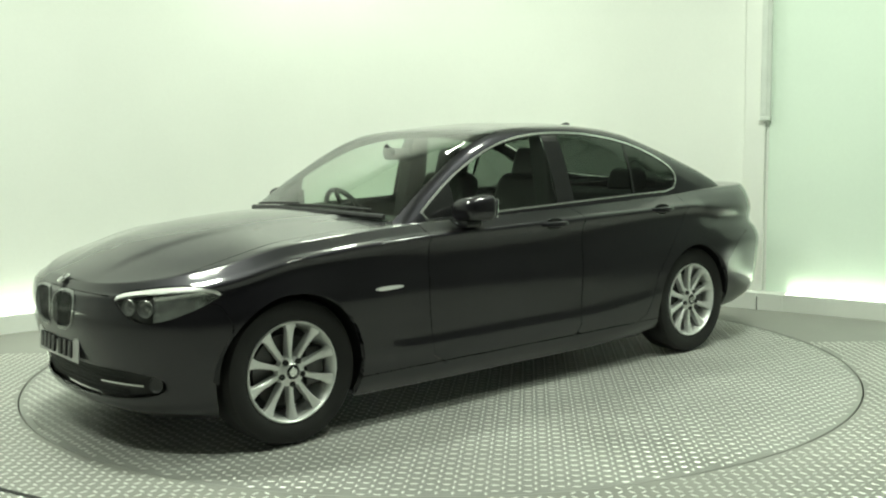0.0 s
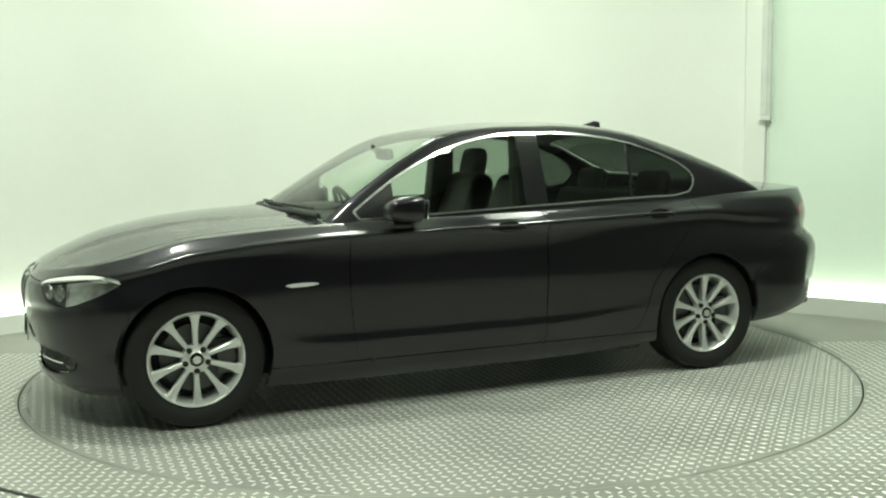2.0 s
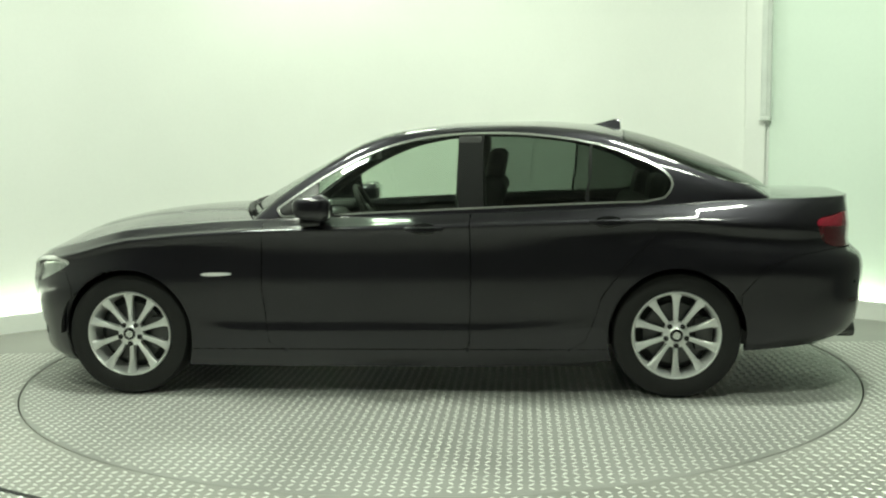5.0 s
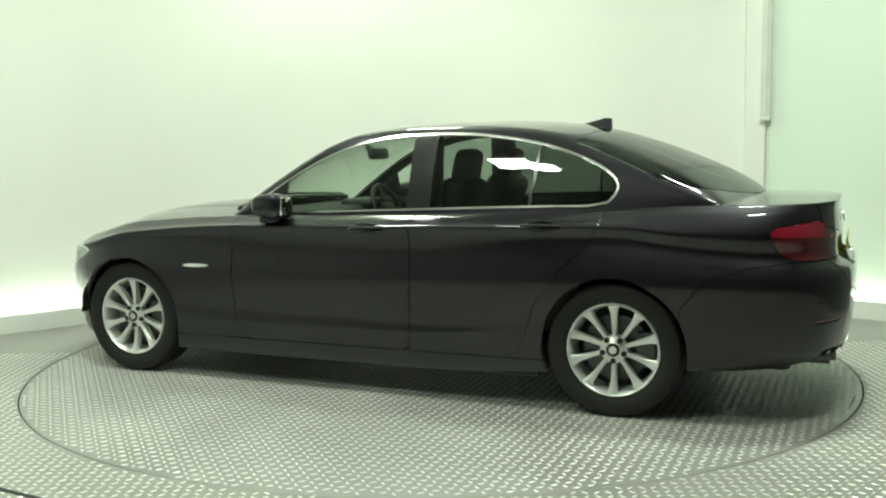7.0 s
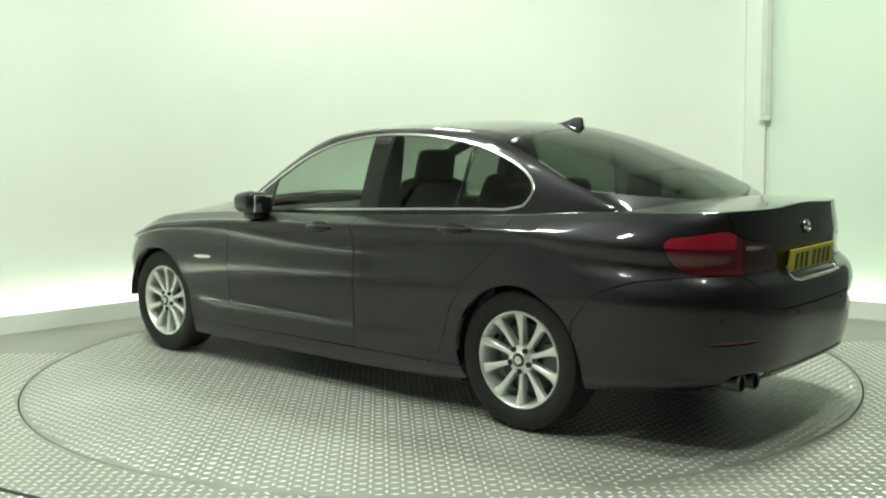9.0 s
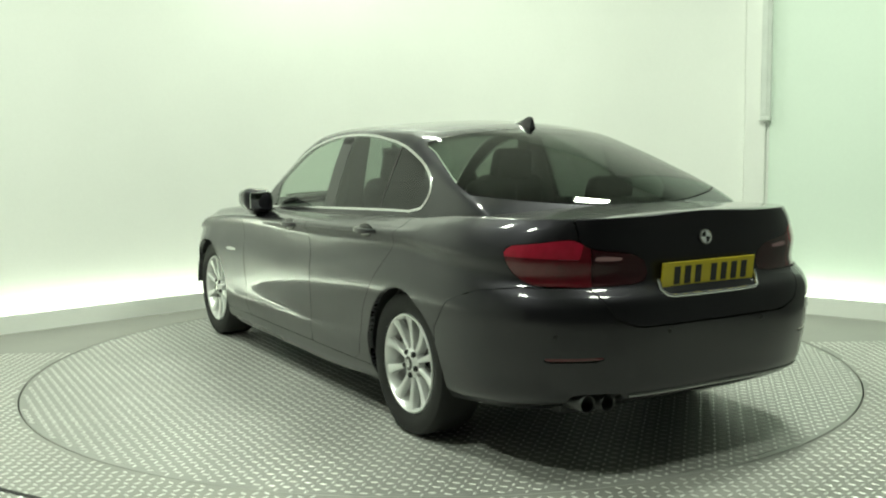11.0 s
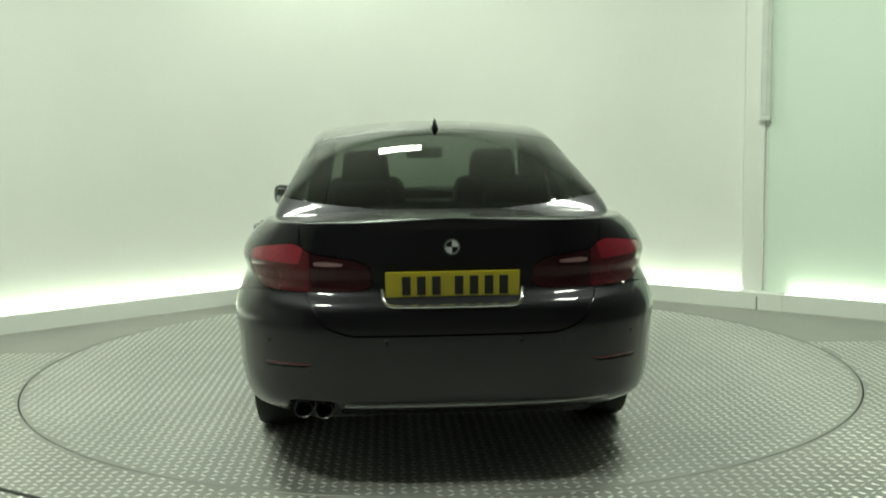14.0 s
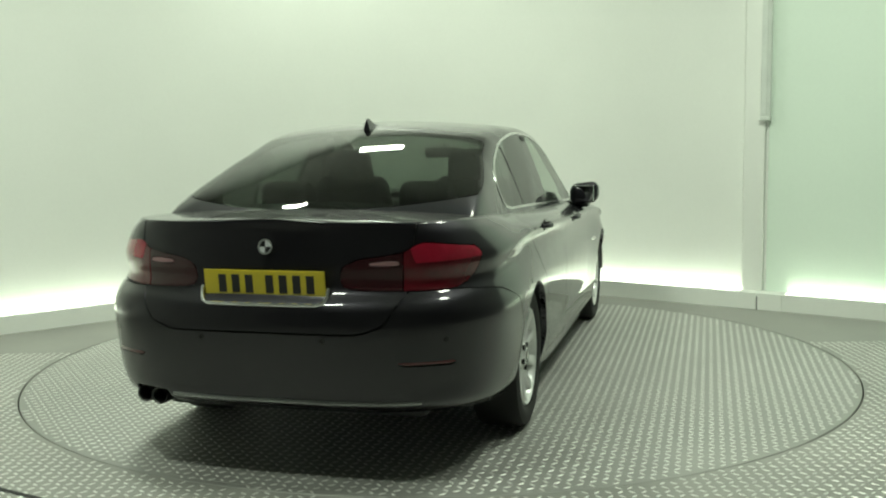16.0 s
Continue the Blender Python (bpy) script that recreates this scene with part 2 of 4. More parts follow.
for u0, u1 in ((-0.165, -0.004), (0.004, 0.2)):
    foot = wall_box("pilaster_foot", u0, u1, -0.071, 0.098, 0.0, 0.137, WALL)
    tagged(foot, "off-white boxed foot where the light trough stops", "wall", kind="structure")
board = wall_box("pilaster", -0.165, 0.0, 0.045, 0.098, 0.137, ROOM_TOP, WALL)
tagged(board, "off-white upright cover board over the wall joint", "wall", kind="structure")
joint = wall_box("pilaster_joint", -0.004, 0.004, -0.068, 0.09, 0.0, 0.11, SEAM, 0)
tagged(joint, "dark narrow joint between the boxed feet", "wall", kind="structure")
# A thin panel over the wall past the pilaster, tinted a paler green.
panel_board = wall_box("wall_panel", 0.002, 2.5, 0.083, 0.098, 0.137, ROOM_TOP, GREEN_WALL, 0)
tagged(panel_board, "thin pale green panel over the wall", "wall", kind="structure")
trunking = new("trunking")
tagged(trunking, "grey vertical cable trunking on the wall pilaster", "trunking")
wall_box("channel", -0.030, 0.045, 0.02, 0.06, 1.54, ROOM_TOP, PIPE, 0.008, trunking)
wall_box("lid", -0.026, 0.022, 0.011, 0.02, 1.54, ROOM_TOP, PIPE, 0.003, trunking)
wall_box("end_cap", -0.033, 0.048, 0.008, 0.06, 1.505, 1.54, PIPE, 0.006, trunking)
wall_box("cable", 0.006, 0.022, 0.072, 0.083, 0.137, 1.505, WALL, 0.004, trunking)

# Dark joint strip let into the floor at the near left.
strip_floor = part("floor_strip", box_bm(-0.35, 0.35, -0.012, 0.012, -0.002, 0.003, 0.001, pose(-1.72, -2.335, 0, 0, 0, -29.7)), SEAM, smooth=False)
tagged(strip_floor, "dark narrow joint strip in the floor", "floor", kind="structure")


# ---- lamps in the ceiling and the light trough behind the plinth ----
def ceiling_lamp(x, y, w, d, watts, turn=0):
    lamp = new("ceiling_lamp")
    lamp.location = (x, y, ROOM_TOP - 0.06)
    lamp.rotation_euler.z = radians(turn)
    tagged(lamp, "flush fluorescent ceiling lamp with white diffuser", "lamp", group="ceiling lamps")
    part("housing", box_bm(-w / 2 - 0.03, w / 2 + 0.03, -d / 2 - 0.03, d / 2 + 0.03, 0.0, 0.058, 0.01), WALL, lamp)
    part("diffuser", box_bm(-w / 2, w / 2, -d / 2, d / 2, -0.02, -0.002, 0.008), LAMP_FACE, lamp)
    area_lamp("lamp_light", pose(x, y, ROOM_TOP - 0.1, 0, 0, turn), w, d, watts)


for x, y, watts in ((-0.55, 2.1, 44), (-1.9, -0.9, 98), (2.0, -0.7, 95), (-1.9, -3.4, 80), (1.9, -2.6, 44)):
    ceiling_lamp(x, y, 0.6, 0.35, watts, 0)
line = wall_line(0.1)
for a, b in zip(line, line[1:]):
    steps = max(1, round((b - a).length / 1.2)) if (b - a).length > 1 else 1
    for k in range(steps):
        p, q = a.lerp(b, (k + 0.02) / steps), a.lerp(b, (k + 0.98) / steps)
        tube = part("tube_light", tube_bm([(p.x, p.y, 0.08), (q.x, q.y, 0.08)], 0.014, 8), TUBE)
        tagged(tube, "glowing fluorescent tube behind the low plinth", "tube light", group="tube lights in the wall trough")


# ---- the saloon car: x forward, y to its left, z up, origin on the ground midway between the axles ----
PAINT = material("dark_grey_metallic_paint", (0.0225, 0.0210, 0.0268), 0.43, metal=0.9, spread=0.12, scale=1.2, fine=900, coat=1.0, rough_spread=0.12, spec=0.3, ripple=0.0011)
GLASS = glass("tinted_glass", (0.34, 0.395, 0.355))
REAR_GLASS = glass("dark_rear_glass", (0.175, 0.205, 0.182))
SCREEN_GLASS = glass("windscreen_glass", (0.72, 0.80, 0.73))
CHROME = material("satin_chrome", (0.78, 0.79, 0.78), 0.2, metal=0.95, spread=0.05)
GRILLE_CHROME = material("dark_chrome", (0.34, 0.35, 0.35), 0.2, metal=0.9, spread=0.05)
BLACK_TRIM = material("gloss_black_trim", (0.012, 0.012, 0.013), 0.25, coat=0.3)
RUBBER = material("tyre_rubber", (0.011, 0.011, 0.011), 0.75, spread=0.25, fine=150, bump=0.1)
PLASTIC = material("matt_black_plastic", (0.016, 0.016, 0.017), 0.6, spread=0.2)
ALLOY = material("silver_alloy", (0.84, 0.85, 0.84), 0.34, metal=0.55, spread=0.06, fine=200)
STEEL = material("brake_steel", (0.12, 0.12, 0.12), 0.45, metal=0.9, spread=0.2)


def table(*pairs):
    """A smooth curve through (x, value) pairs."""
    xs = np.array([p[0] for p in pairs], float)
    ys = np.array([p[1] for p in pairs], float)
    order = np.argsort(xs)
    xs, ys = xs[order], ys[order]
    d = np.diff(ys) / np.diff(xs)
    g = np.empty(len(xs))
    g[0], g[-1] = d[0], d[-1]
    for i in range(1, len(xs) - 1):
        g[i] = 0 if d[i - 1] * d[i] <= 0 else 2 * d[i - 1] * d[i] / (d[i - 1] + d[i])

    def at(x):
        x = np.clip(np.asarray(x, float), xs[0], xs[-1])
        i = np.clip(np.searchsorted(xs, x) - 1, 0, len(xs) - 2)
        h = xs[i + 1] - xs[i]
        t = (x - xs[i]) / h
        return ((2 * t**3 - 3 * t**2 + 1) * ys[i] + (t**3 - 2 * t**2 + t) * h * g[i] + (3 * t**2 - 2 * t**3) * ys[i + 1] + (t**3 - t**2) * h * g[i + 1])
    return at


# Height of each level along the car, its half width at four stations, and how far it reaches at nose and tail.
ZX = (2.28, 1.8, 1.45, 0.7, -0.4, -1.45, -1.8, -2.55)
WX = (1.5, 0.7, -0.4, -1.7)
LEVELS = [
    ((0.165, 0.17, 0.17, 0.16, 0.16, 0.22, 0.25, 0.29), (0.85, 0.845, 0.845, 0.845), 2.11, -2.44, 3.3),
    ((0.22, 0.235, 0.235, 0.225, 0.225, 0.28, 0.31, 0.335), (0.885, 0.874, 0.874, 0.88), 2.185, -2.53, 3.5),
    ((0.36, 0.38, 0.37, 0.345, 0.345, 0.40, 0.42, 0.44), (0.905, 0.902, 0.903, 0.905), 2.215, -2.56, 3.5),
    ((0.49, 0.50, 0.49, 0.43, 0.43, 0.52, 0.56, 0.58), (0.922, 0.897, 0.900, 0.917), 2.24, -2.575, 3.5),
    ((0.57, 0.61, 0.65, 0.65, 0.65, 0.68, 0.68, 0.675), (0.926, 0.905, 0.908, 0.926), 2.252, -2.575, 3.5),
    ((0.62, 0.675, 0.735, 0.765, 0.775, 0.79, 0.77, 0.735), (0.908, 0.894, 0.897, 0.902), 2.255, -2.56, 3.5),
    ((0.665, 0.74, 0.81, 0.855, 0.87, 0.885, 0.85, 0.79), (0.888, 0.899, 0.905, 0.870), 2.25, -2.505, 3.5),
    ((0.695, 0.772, 0.852, 0.905, 0.925, 0.945, 0.92, 0.89), (0.898, 0.917, 0.926, 0.884), 2.238, -2.50, 3.5),
    ((0.708, 0.797, 0.872, 0.925, 0.955, 0.98, 0.996, 1.0), (0.86, 0.872, 0.880, 0.832), 2.215, -2.488, 3.7),
    ((0.733, 0.832, 0.912, 0.96, 0.98, 1.018, 1.042, 1.056), (0.80, 0.80, 0.81, 0.775), 2.18, -2.49, 3.8),
]
NOSE_X, TAIL_X, NOSE_N = 1.45, -1.6, 2.6
HOOD_Z = table((2.3, 0.70), (2.2, 0.75), (2.1, 0.805), (1.95, 0.87), (1.8, 0.92), (1.47, 0.978), (1.14, 1.005), (0.75, 1.016), (0.2, 1.018))
BOOT_Z = table((-1.5, 1.12), (-1.85, 1.104), (-2.05, 1.086), (-2.3, 1.072), (-2.42, 1.070), (-2.5, 1.068))


def plan_stations():
    """Stations round half the car: ("nose" or "tail", angle) in the rounded ends, ("mid", x) between."""
    out = [("nose", math.pi / 2 * (1 - i / 44)) for i in range(44)]
    out += [("mid", NOSE_X + (TAIL_X - NOSE_X) * i / 152) for i in range(153)]
    out += [("tail", math.pi / 2 * i / 44) for i in range(1, 45)]
    return out


def level_curve(level, stations):
    zs, ws, xf, xr, tail_n = level
    z_at, w_at = table(*zip(ZX, zs)), table(*zip(WX, ws))
    pts = []
    for kind, v in stations:
        if kind == "mid":
            x, y = v, float(w_at(v))
        else:
            n, xc, xe = (NOSE_N, NOSE_X, xf) if kind == "nose" else (tail_n, TAIL_X, xr)
            x = xc + (xe - xc) * max(0.0, math.sin(v)) ** (2 / n)
            y = float(w_at(xc)) * max(0.0, math.cos(v)) ** (2 / n)
            if abs(v - math.pi / 2) < 1e-9:
                y = 0.0
        pts.append((x, y, float(z_at(x))))
    return np.array(pts)


def smooth_rows(rows, counts):
    """Catmull-Rom rows between level curves."""
    out = []
    for i in range(len(rows) - 1):
        a, b, c, d = rows[max(i - 1, 0)], rows[i], rows[i + 1], rows[min(i + 2, len(rows) - 1)]
        if i == 0:
            a = 2 * b - c
        if i == len(rows) - 2:
            d = 2 * c - b
        for k in range(counts):
            t = k / counts
            out.append(0.5 * (2 * b + (c - a) * t + (2 * a - 5 * b + 4 * c - d) * t * t + (3 * b - a - 3 * c + d) * t**3))
    out.append(rows[-1])
    return out


def nose_y(x, z):
    """Half width of the rounded nose at a height."""
    zs = [lv[0][1] for lv in LEVELS]
    xf, w = np.interp(z, zs, [lv[2] for lv in LEVELS]), np.interp(z, zs, [lv[1][0] for lv in LEVELS])
    return float(w * max(0.0, 1 - max(0.0, (x - NOSE_X) / (xf - NOSE_X)) ** NOSE_N) ** (1 / NOSE_N))


class Skin:
    """A surface of labelled faces that can be cut along any curve and taken apart into panels."""

    def __init__(self):
        self.p, self.faces, self.labels = [], [], []

    def grid(self, rows, label, flip=False):
        base, n = len(self.p), len(rows[0])
        for r in rows:
            self.p += [tuple(v) for v in r]
        for j in range(len(rows) - 1):
            for i in range(n - 1):
                a = base + j * n + i
                f = (a, a + n, a + n + 1, a + 1)
                self.faces.append(f[::-1] if flip else f)
                self.labels.append(label)

    def finish(self):
        key, remap, pts = {}, [], []
        for v in self.p:
            k = (round(v[0], 5), round(v[1], 5), round(v[2], 5))
            if k not in key:
                key[k] = len(pts)
                pts.append(v)
            remap.append(key[k])
        faces, labels = [], []
        for f, lab in zip(self.faces, self.labels):
            g = []
            for i in f:
                if remap[i] not in g:
                    g.append(remap[i])
            if len(g) > 2:
                faces.append(tuple(g))
                labels.append(lab)
        self.p, self.faces, self.labels = np.array(pts), faces, labels
        n = np.zeros_like(self.p)
        for f in faces:
            a, b, c = self.p[f[0]], self.p[f[1]], self.p[f[2]]
            w = np.cross(b - a, c - a)
            if len(f) > 3:
                w = w + np.cross(c - a, self.p[f[3]] - a)
            for i in f:
                n[i] += w
        n[np.abs(self.p[:, 1]) < 1e-5, 1] = 0
        self.n = n / np.maximum(np.linalg.norm(n, axis=1, keepdims=True), 1e-12)

    def slice(self, values, only, above):
        """Faces of the labels only are split where values is 0; the part above 0 takes the label above."""
        pts, nrm, made, faces, labels = list(self.p), list(self.n), {}, [], []

        def crossing(i, j):
            k = (min(i, j), max(i, j))
            if k not in made:
                t = values[i] / (values[i] - values[j])
                pts.append(self.p[i] + (self.p[j] - self.p[i]) * t)
                nrm.append(self.n[i] + (self.n[j] - self.n[i]) * t)
                made[k] = len(pts) - 1
            return made[k]

        for f, lab in zip(self.faces, self.labels):
            if lab not in only:
                faces.append(f), labels.append(lab)
                continue
            up = [values[i] > 0 for i in f]
            if all(up) or not any(up):
                faces.append(f), labels.append(above if up[0] else lab)
                continue
            hi, lo = [], []
            for k, i in enumerate(f):
                j = f[(k + 1) % len(f)]
                (hi if values[i] > 0 else lo).append(i)
                if (values[i] > 0) != (values[j] > 0):
                    c = crossing(i, j)
                    hi.append(c), lo.append(c)
            for g, name in ((hi, above), (lo, lab)):
                if len(g) > 2:
                    faces.append(tuple(g)), labels.append(name)
        self.p, self.n, self.faces, self.labels = np.array(pts), np.array(nrm), faces, labels

    def cut(self, field, only, label, gap=0.0025):
        """Cut out where field > 0 as a panel of its own, with an open joint round it."""
        only = (only,) if isinstance(only, str) else only
        if gap:
            self.slice(field(self.p) - gap, only, label)
            self.slice(field(self.p) + gap, only, "joint")
        else:
            self.slice(field(self.p), only, label)

    def panel(self, name, label, mat, parent, side=0, flange=0.012, lift=0.0, tag=""):
        """Make a panel: side 0 joins both halves, 1 is the car's left, -1 its right."""
        chosen = [f for f, lab in zip(self.faces, self.labels) if lab == label]
        if not chosen:
            return None
        used = sorted({i for f in chosen for i in f})
        index = {i: k for k, i in enumerate(used)}
        p, n = self.p[used], self.n[used]
        n = n / np.maximum(np.linalg.norm(n, axis=1, keepdims=True), 1e-12)
        p = p + n * lift
        f0 = [tuple(index[i] for i in f) for f in chosen]
        edges = {}
        for f in f0:
            for k, i in enumerate(f):
                j = f[(k + 1) % len(f)]
                edges[(i, j)] = True
        rim = [(i, j) for i, j in edges if (j, i) not in edges and not (abs(p[i][1]) < 1e-4 and abs(p[j][1]) < 1e-4)]
        verts, normals, faces = [], [], []
        for s in ((1, -1) if side == 0 else (side,)):
            m = np.array((1, s, 1))
            base = len(verts)
            verts += [tuple(v) for v in p * m]
            normals += [tuple(v) for v in n * m]
            faces += [tuple(base + i for i in (f if s == 1 else f[::-1])) for f in f0]
            low = {}
            for i, j in rim:
                for q in (i, j):
                    if q not in low:
                        low[q] = len(verts)
                        verts.append(tuple((p[q] - n[q] * flange) * m))
                        normals.append(tuple(n[q] * m))
                quad = (base + j, base + i, low[i], low[j])
                faces.append(quad if s == 1 else quad[::-1])
        ob = mesh_object(name, verts, faces, mat, parent, smooth=True, label=tag)
        ob.data.normals_split_custom_set_from_vertices(normals)
        return ob


def outline(points, smooth=0):
    """Signed distance to a closed outline, positive inside."""
    q = np.array(points, float)
    for _ in range(smooth):
        nxt = np.roll(q, -1, 0)
        q = np.stack([q * 0.75 + nxt * 0.25, q * 0.25 + nxt * 0.75], 1).reshape(-1, 2)

    def field(a, b):
        pts = np.stack([a, b], 1)
        best = np.full(len(pts), 1e9)
        inside = np.zeros(len(pts), bool)
        for i in range(len(q)):
            u, v = q[i], q[(i + 1) % len(q)]
            d = v - u
            t = np.clip(((pts - u) @ d) / (d @ d + 1e-12), 0, 1)
            best = np.minimum(best, np.linalg.norm(pts - u - t[:, None] * d, axis=1))
            cross = (u[1] > pts[:, 1]) != (v[1] > pts[:, 1])
            with np.errstate(divide="ignore", invalid="ignore"):
                xi = u[0] + (pts[:, 1] - u[1]) * d[0] / (d[1] if abs(d[1]) > 1e-12 else 1e-12)
            inside ^= cross & (pts[:, 0] < xi)
        return np.where(inside, best, -best)
    return field


car = new("saloon_car")
tagged(car, "dark grey metallic four-door saloon car with silver alloy wheels", "car")

# ---- lower body ----
stations = plan_stations()
rows = smooth_rows([level_curve(lv, stations) for lv in LEVELS], 6)
body = Skin()
body.grid(rows, "side", True)
edge = rows[-1]
deck = []
for j in range(29):
    t = j / 28
    line = edge.copy()
    line[:, 1] = edge[:, 1] * (1 - t)
    x = edge[:, 0]
    top = np.where(x > 0, HOOD_Z(x), BOOT_Z(x))
    rise = np.sin(t * math.pi / 2) ** 1.1
    line[:, 2] = edge[:, 2] + np.maximum(top - edge[:, 2], 0) * rise
    # The bonnet has a raised middle with two soft creases.
    crease = 0.16 + 0.20 * np.clip((x - 0.7) / 1.4, 0, 1)
    crease = 0.42 - crease
    bulge = 1 / (1 + np.exp((np.abs(line[:, 1]) - 0.2 - crease) / 0.012))
    line[:, 2] += np.where(x > 0.6, 0.007 * bulge * np.clip((2.15 - x) / 0.2, 0, 1), 0)
    deck.append(line)
body.grid(deck, "deck", True)
body.finish()

ARCHES = ((1.484, 0.337, 0.367), (-1.484, 0.337, 0.362))
for ax, az, ar in ARCHES:
    body.cut(lambda p, ax=ax, az=az, ar=ar: ar - np.hypot(p[:, 0] - ax, np.minimum(p[:, 2] - az, 0) * 0.9 + np.maximum(p[:, 2] - az, 0)), "side", "void", 0)
cabin = outline([(0.93, 0.0), (0.90, 0.5), (0.74, 0.70), (0.3, 0.74), (-1.2, 0.74), (-1.6, 0.69), (-1.88, 0.6), (-1.9, 0.0), (-1.9, -0.5), (0.93, -0.5)])
body.cut(lambda p: cabin(p[:, 0], p[:, 1]), "deck", "void", 0)

# Lamps: outlines over how far round the corner, and the height.
HEAD = outline([(-1.66, 0.728), (-1.45, 0.752), (-1.284, 0.764), (-1.11, 0.768), (-1.0, 0.748), (-0.955, 0.724), (-1.03, 0.70), (-1.11, 0.668), (-1.3, 0.62), (-1.46, 0.605), (-1.6, 0.66)], 1)
TAIL = outline([(-1.38, 0.945), (-1.55, 0.957), (-1.70, 0.97), (-1.80, 0.975), (-1.86, 0.945), (-1.92, 0.93), (-2.17, 0.905), (-2.19, 0.80), (-2.1, 0.787), (-1.7, 0.787), (-1.52, 0.795), (-1.42, 0.85)], 1)
front_only = lambda p, v: np.where(p[:, 0] > 1.2, v, -1)
rear_only = lambda p, v: np.where(p[:, 0] < -1.2, v, -1)
body.cut(lambda p: front_only(p, HEAD(p[:, 1] - p[:, 0], p[:, 2])), ("side", "deck"), "headlamp")
body.cut(lambda p: front_only(p, -HEAD(p[:, 1] - p[:, 0], p[:, 2] + 0.018)), "headlamp", "brow", 0.001)
body.cut(lambda p: p[:, 1] - p[:, 0] + 1.38, "headlamp", "headlamp_outer", 0)
body.cut(lambda p: rear_only(p, TAIL(p[:, 1] + p[:, 0], p[:, 2])), "side", "tail_lamp")
TAIL_TOP = outline([(-1.3, 0.905), (-1.83, 0.892), (-1.86, 1.0), (-1.3, 1.0)])
REVERSE = outline([(-1.90, 0.885), (-1.92, 0.908), (-2.06, 0.897), (-2.05, 0.882)])
body.cut(lambda p: TAIL_TOP(p[:, 1] + p[:, 0], p[:, 2]), "tail_lamp", "tail_top", 0.001)
body.cut(lambda p: REVERSE(p[:, 1] + p[:, 0], p[:, 2]), "tail_lamp", "reversing_lamp", 0.001)
body.cut(lambda p: p[:, 1] - 0.555, "tail_lamp", "tail_lamp_outer")
KIDNEY = outline([(0.022, 0.708), (0.2, 0.71), (0.25, 0.69), (0.245, 0.615), (0.2, 0.552), (0.06, 0.538), (0.022, 0.56)], 2)
INTAKE = outline([(-0.5, 0.40), (0.42, 0.40), (0.62, 0.388), (0.71, 0.355), (0.70, 0.305), (0.60, 0.27), (0.45, 0.25), (-0.5, 0.245)], 1)
body.cut(lambda p: front_only(p, KIDNEY(p[:, 1], p[:, 2]) + 0.008), ("side", "deck"), "grille_frame", 0)
body.cut(lambda p: front_only(p, KIDNEY(p[:, 1], p[:, 2])), "grille_frame", "grille", 0)
body.cut(lambda p: front_only(p, INTAKE(p[:, 1], p[:, 2])), "side", "intake", 0)
REPEATER = outline([(1.06, 0.668), (1.04, 0.684), (0.90, 0.684), (0.875, 0.676), (0.9, 0.664), (1.04, 0.66)], 1)
body.cut(lambda p: REPEATER(p[:, 0], p[:, 2]), "side", "repeater", 0.001)
REFLECTOR = outline([(0.55, 0.498), (0.55, 0.515), (0.75, 0.512), (0.75, 0.494)])
body.cut(lambda p: rear_only(p, REFLECTOR(p[:, 1], p[:, 2])), "side", "reflector", 0.001)
NOTCH = outline([(0.44, 0.2), (0.445, 0.345), (0.465, 0.362), (0.64, 0.362), (0.66, 0.345), (0.665, 0.2)], 1)
body.cut(lambda p: rear_only(p, NOTCH(p[:, 1], p[:, 2])), "side", "pipe_notch", 0)
shell = Skin()
shell.p, shell.n, shell.faces, shell.labels = body.p.copy(), body.n.copy(), list(body.faces), ["shell" if lab in ("side", "deck", "repeater", "reflector") else "void" for lab in body.labels]
# Joints between the panels.
FRONT_DOOR = outline([(0.70, 1.2), (0.715, 0.85), (0.72, 0.6), (0.69, 0.3), (0.62, 0.262), (-0.36, 0.262), (-0.395, 0.3), (-0.405, 0.7), (-0.40, 1.2)])
REAR_DOOR = outline([(-0.401, 1.2), (-0.406, 0.7), (-0.396, 0.3), (-0.36, 0.262), (-0.92, 0.262), (-1.0, 0.30), (-1.05, 0.42), (-1.09, 0.55), (-1.22, 0.72), (-1.36, 0.86), (-1.41, 0.95), (-1.41, 1.2)])
body.cut(lambda p: FRONT_DOOR(p[:, 0], p[:, 2]), ("side",), "front_door")
body.cut(lambda p: REAR_DOOR(p[:, 0], p[:, 2]), ("side",), "rear_door")
body.cut(lambda p: np.minimum(0.262 - p[:, 2], 1.3 - np.abs(p[:, 0])), "side", "sill")
FRONT_BUMPER = outline([(1.79, 0.0), (1.79, 0.60), (1.83, 0.68), (2.0, 0.71), (2.2, 0.72), (2.5, 0.722), (2.5, 0.0)])
REAR_BUMPER = outline([(-1.79, 0.0), (-1.81, 0.56), (-1.93, 0.70), (-2.1, 0.76), (-2.3, 0.785), (-2.7, 0.785), (-2.7, 0.0)])
LID_FACE = outline([(-0.62, 1.3), (-0.58, 0.79), (-0.5, 0.66), (-0.4, 0.625), (0.4, 0.625), (0.5, 0.66), (0.58, 0.79), (0.62, 1.3)])
body.cut(lambda p: np.where(p[:, 0] > 1.2, FRONT_BUMPER(p[:, 0], p[:, 2]), -1), ("side", "deck"), "front_bumper")
body.cut(lambda p: np.where(p[:, 0] < -2.2, LID_FACE(p[:, 1], p[:, 2]), -1), "side", "boot_lid", 0.004)
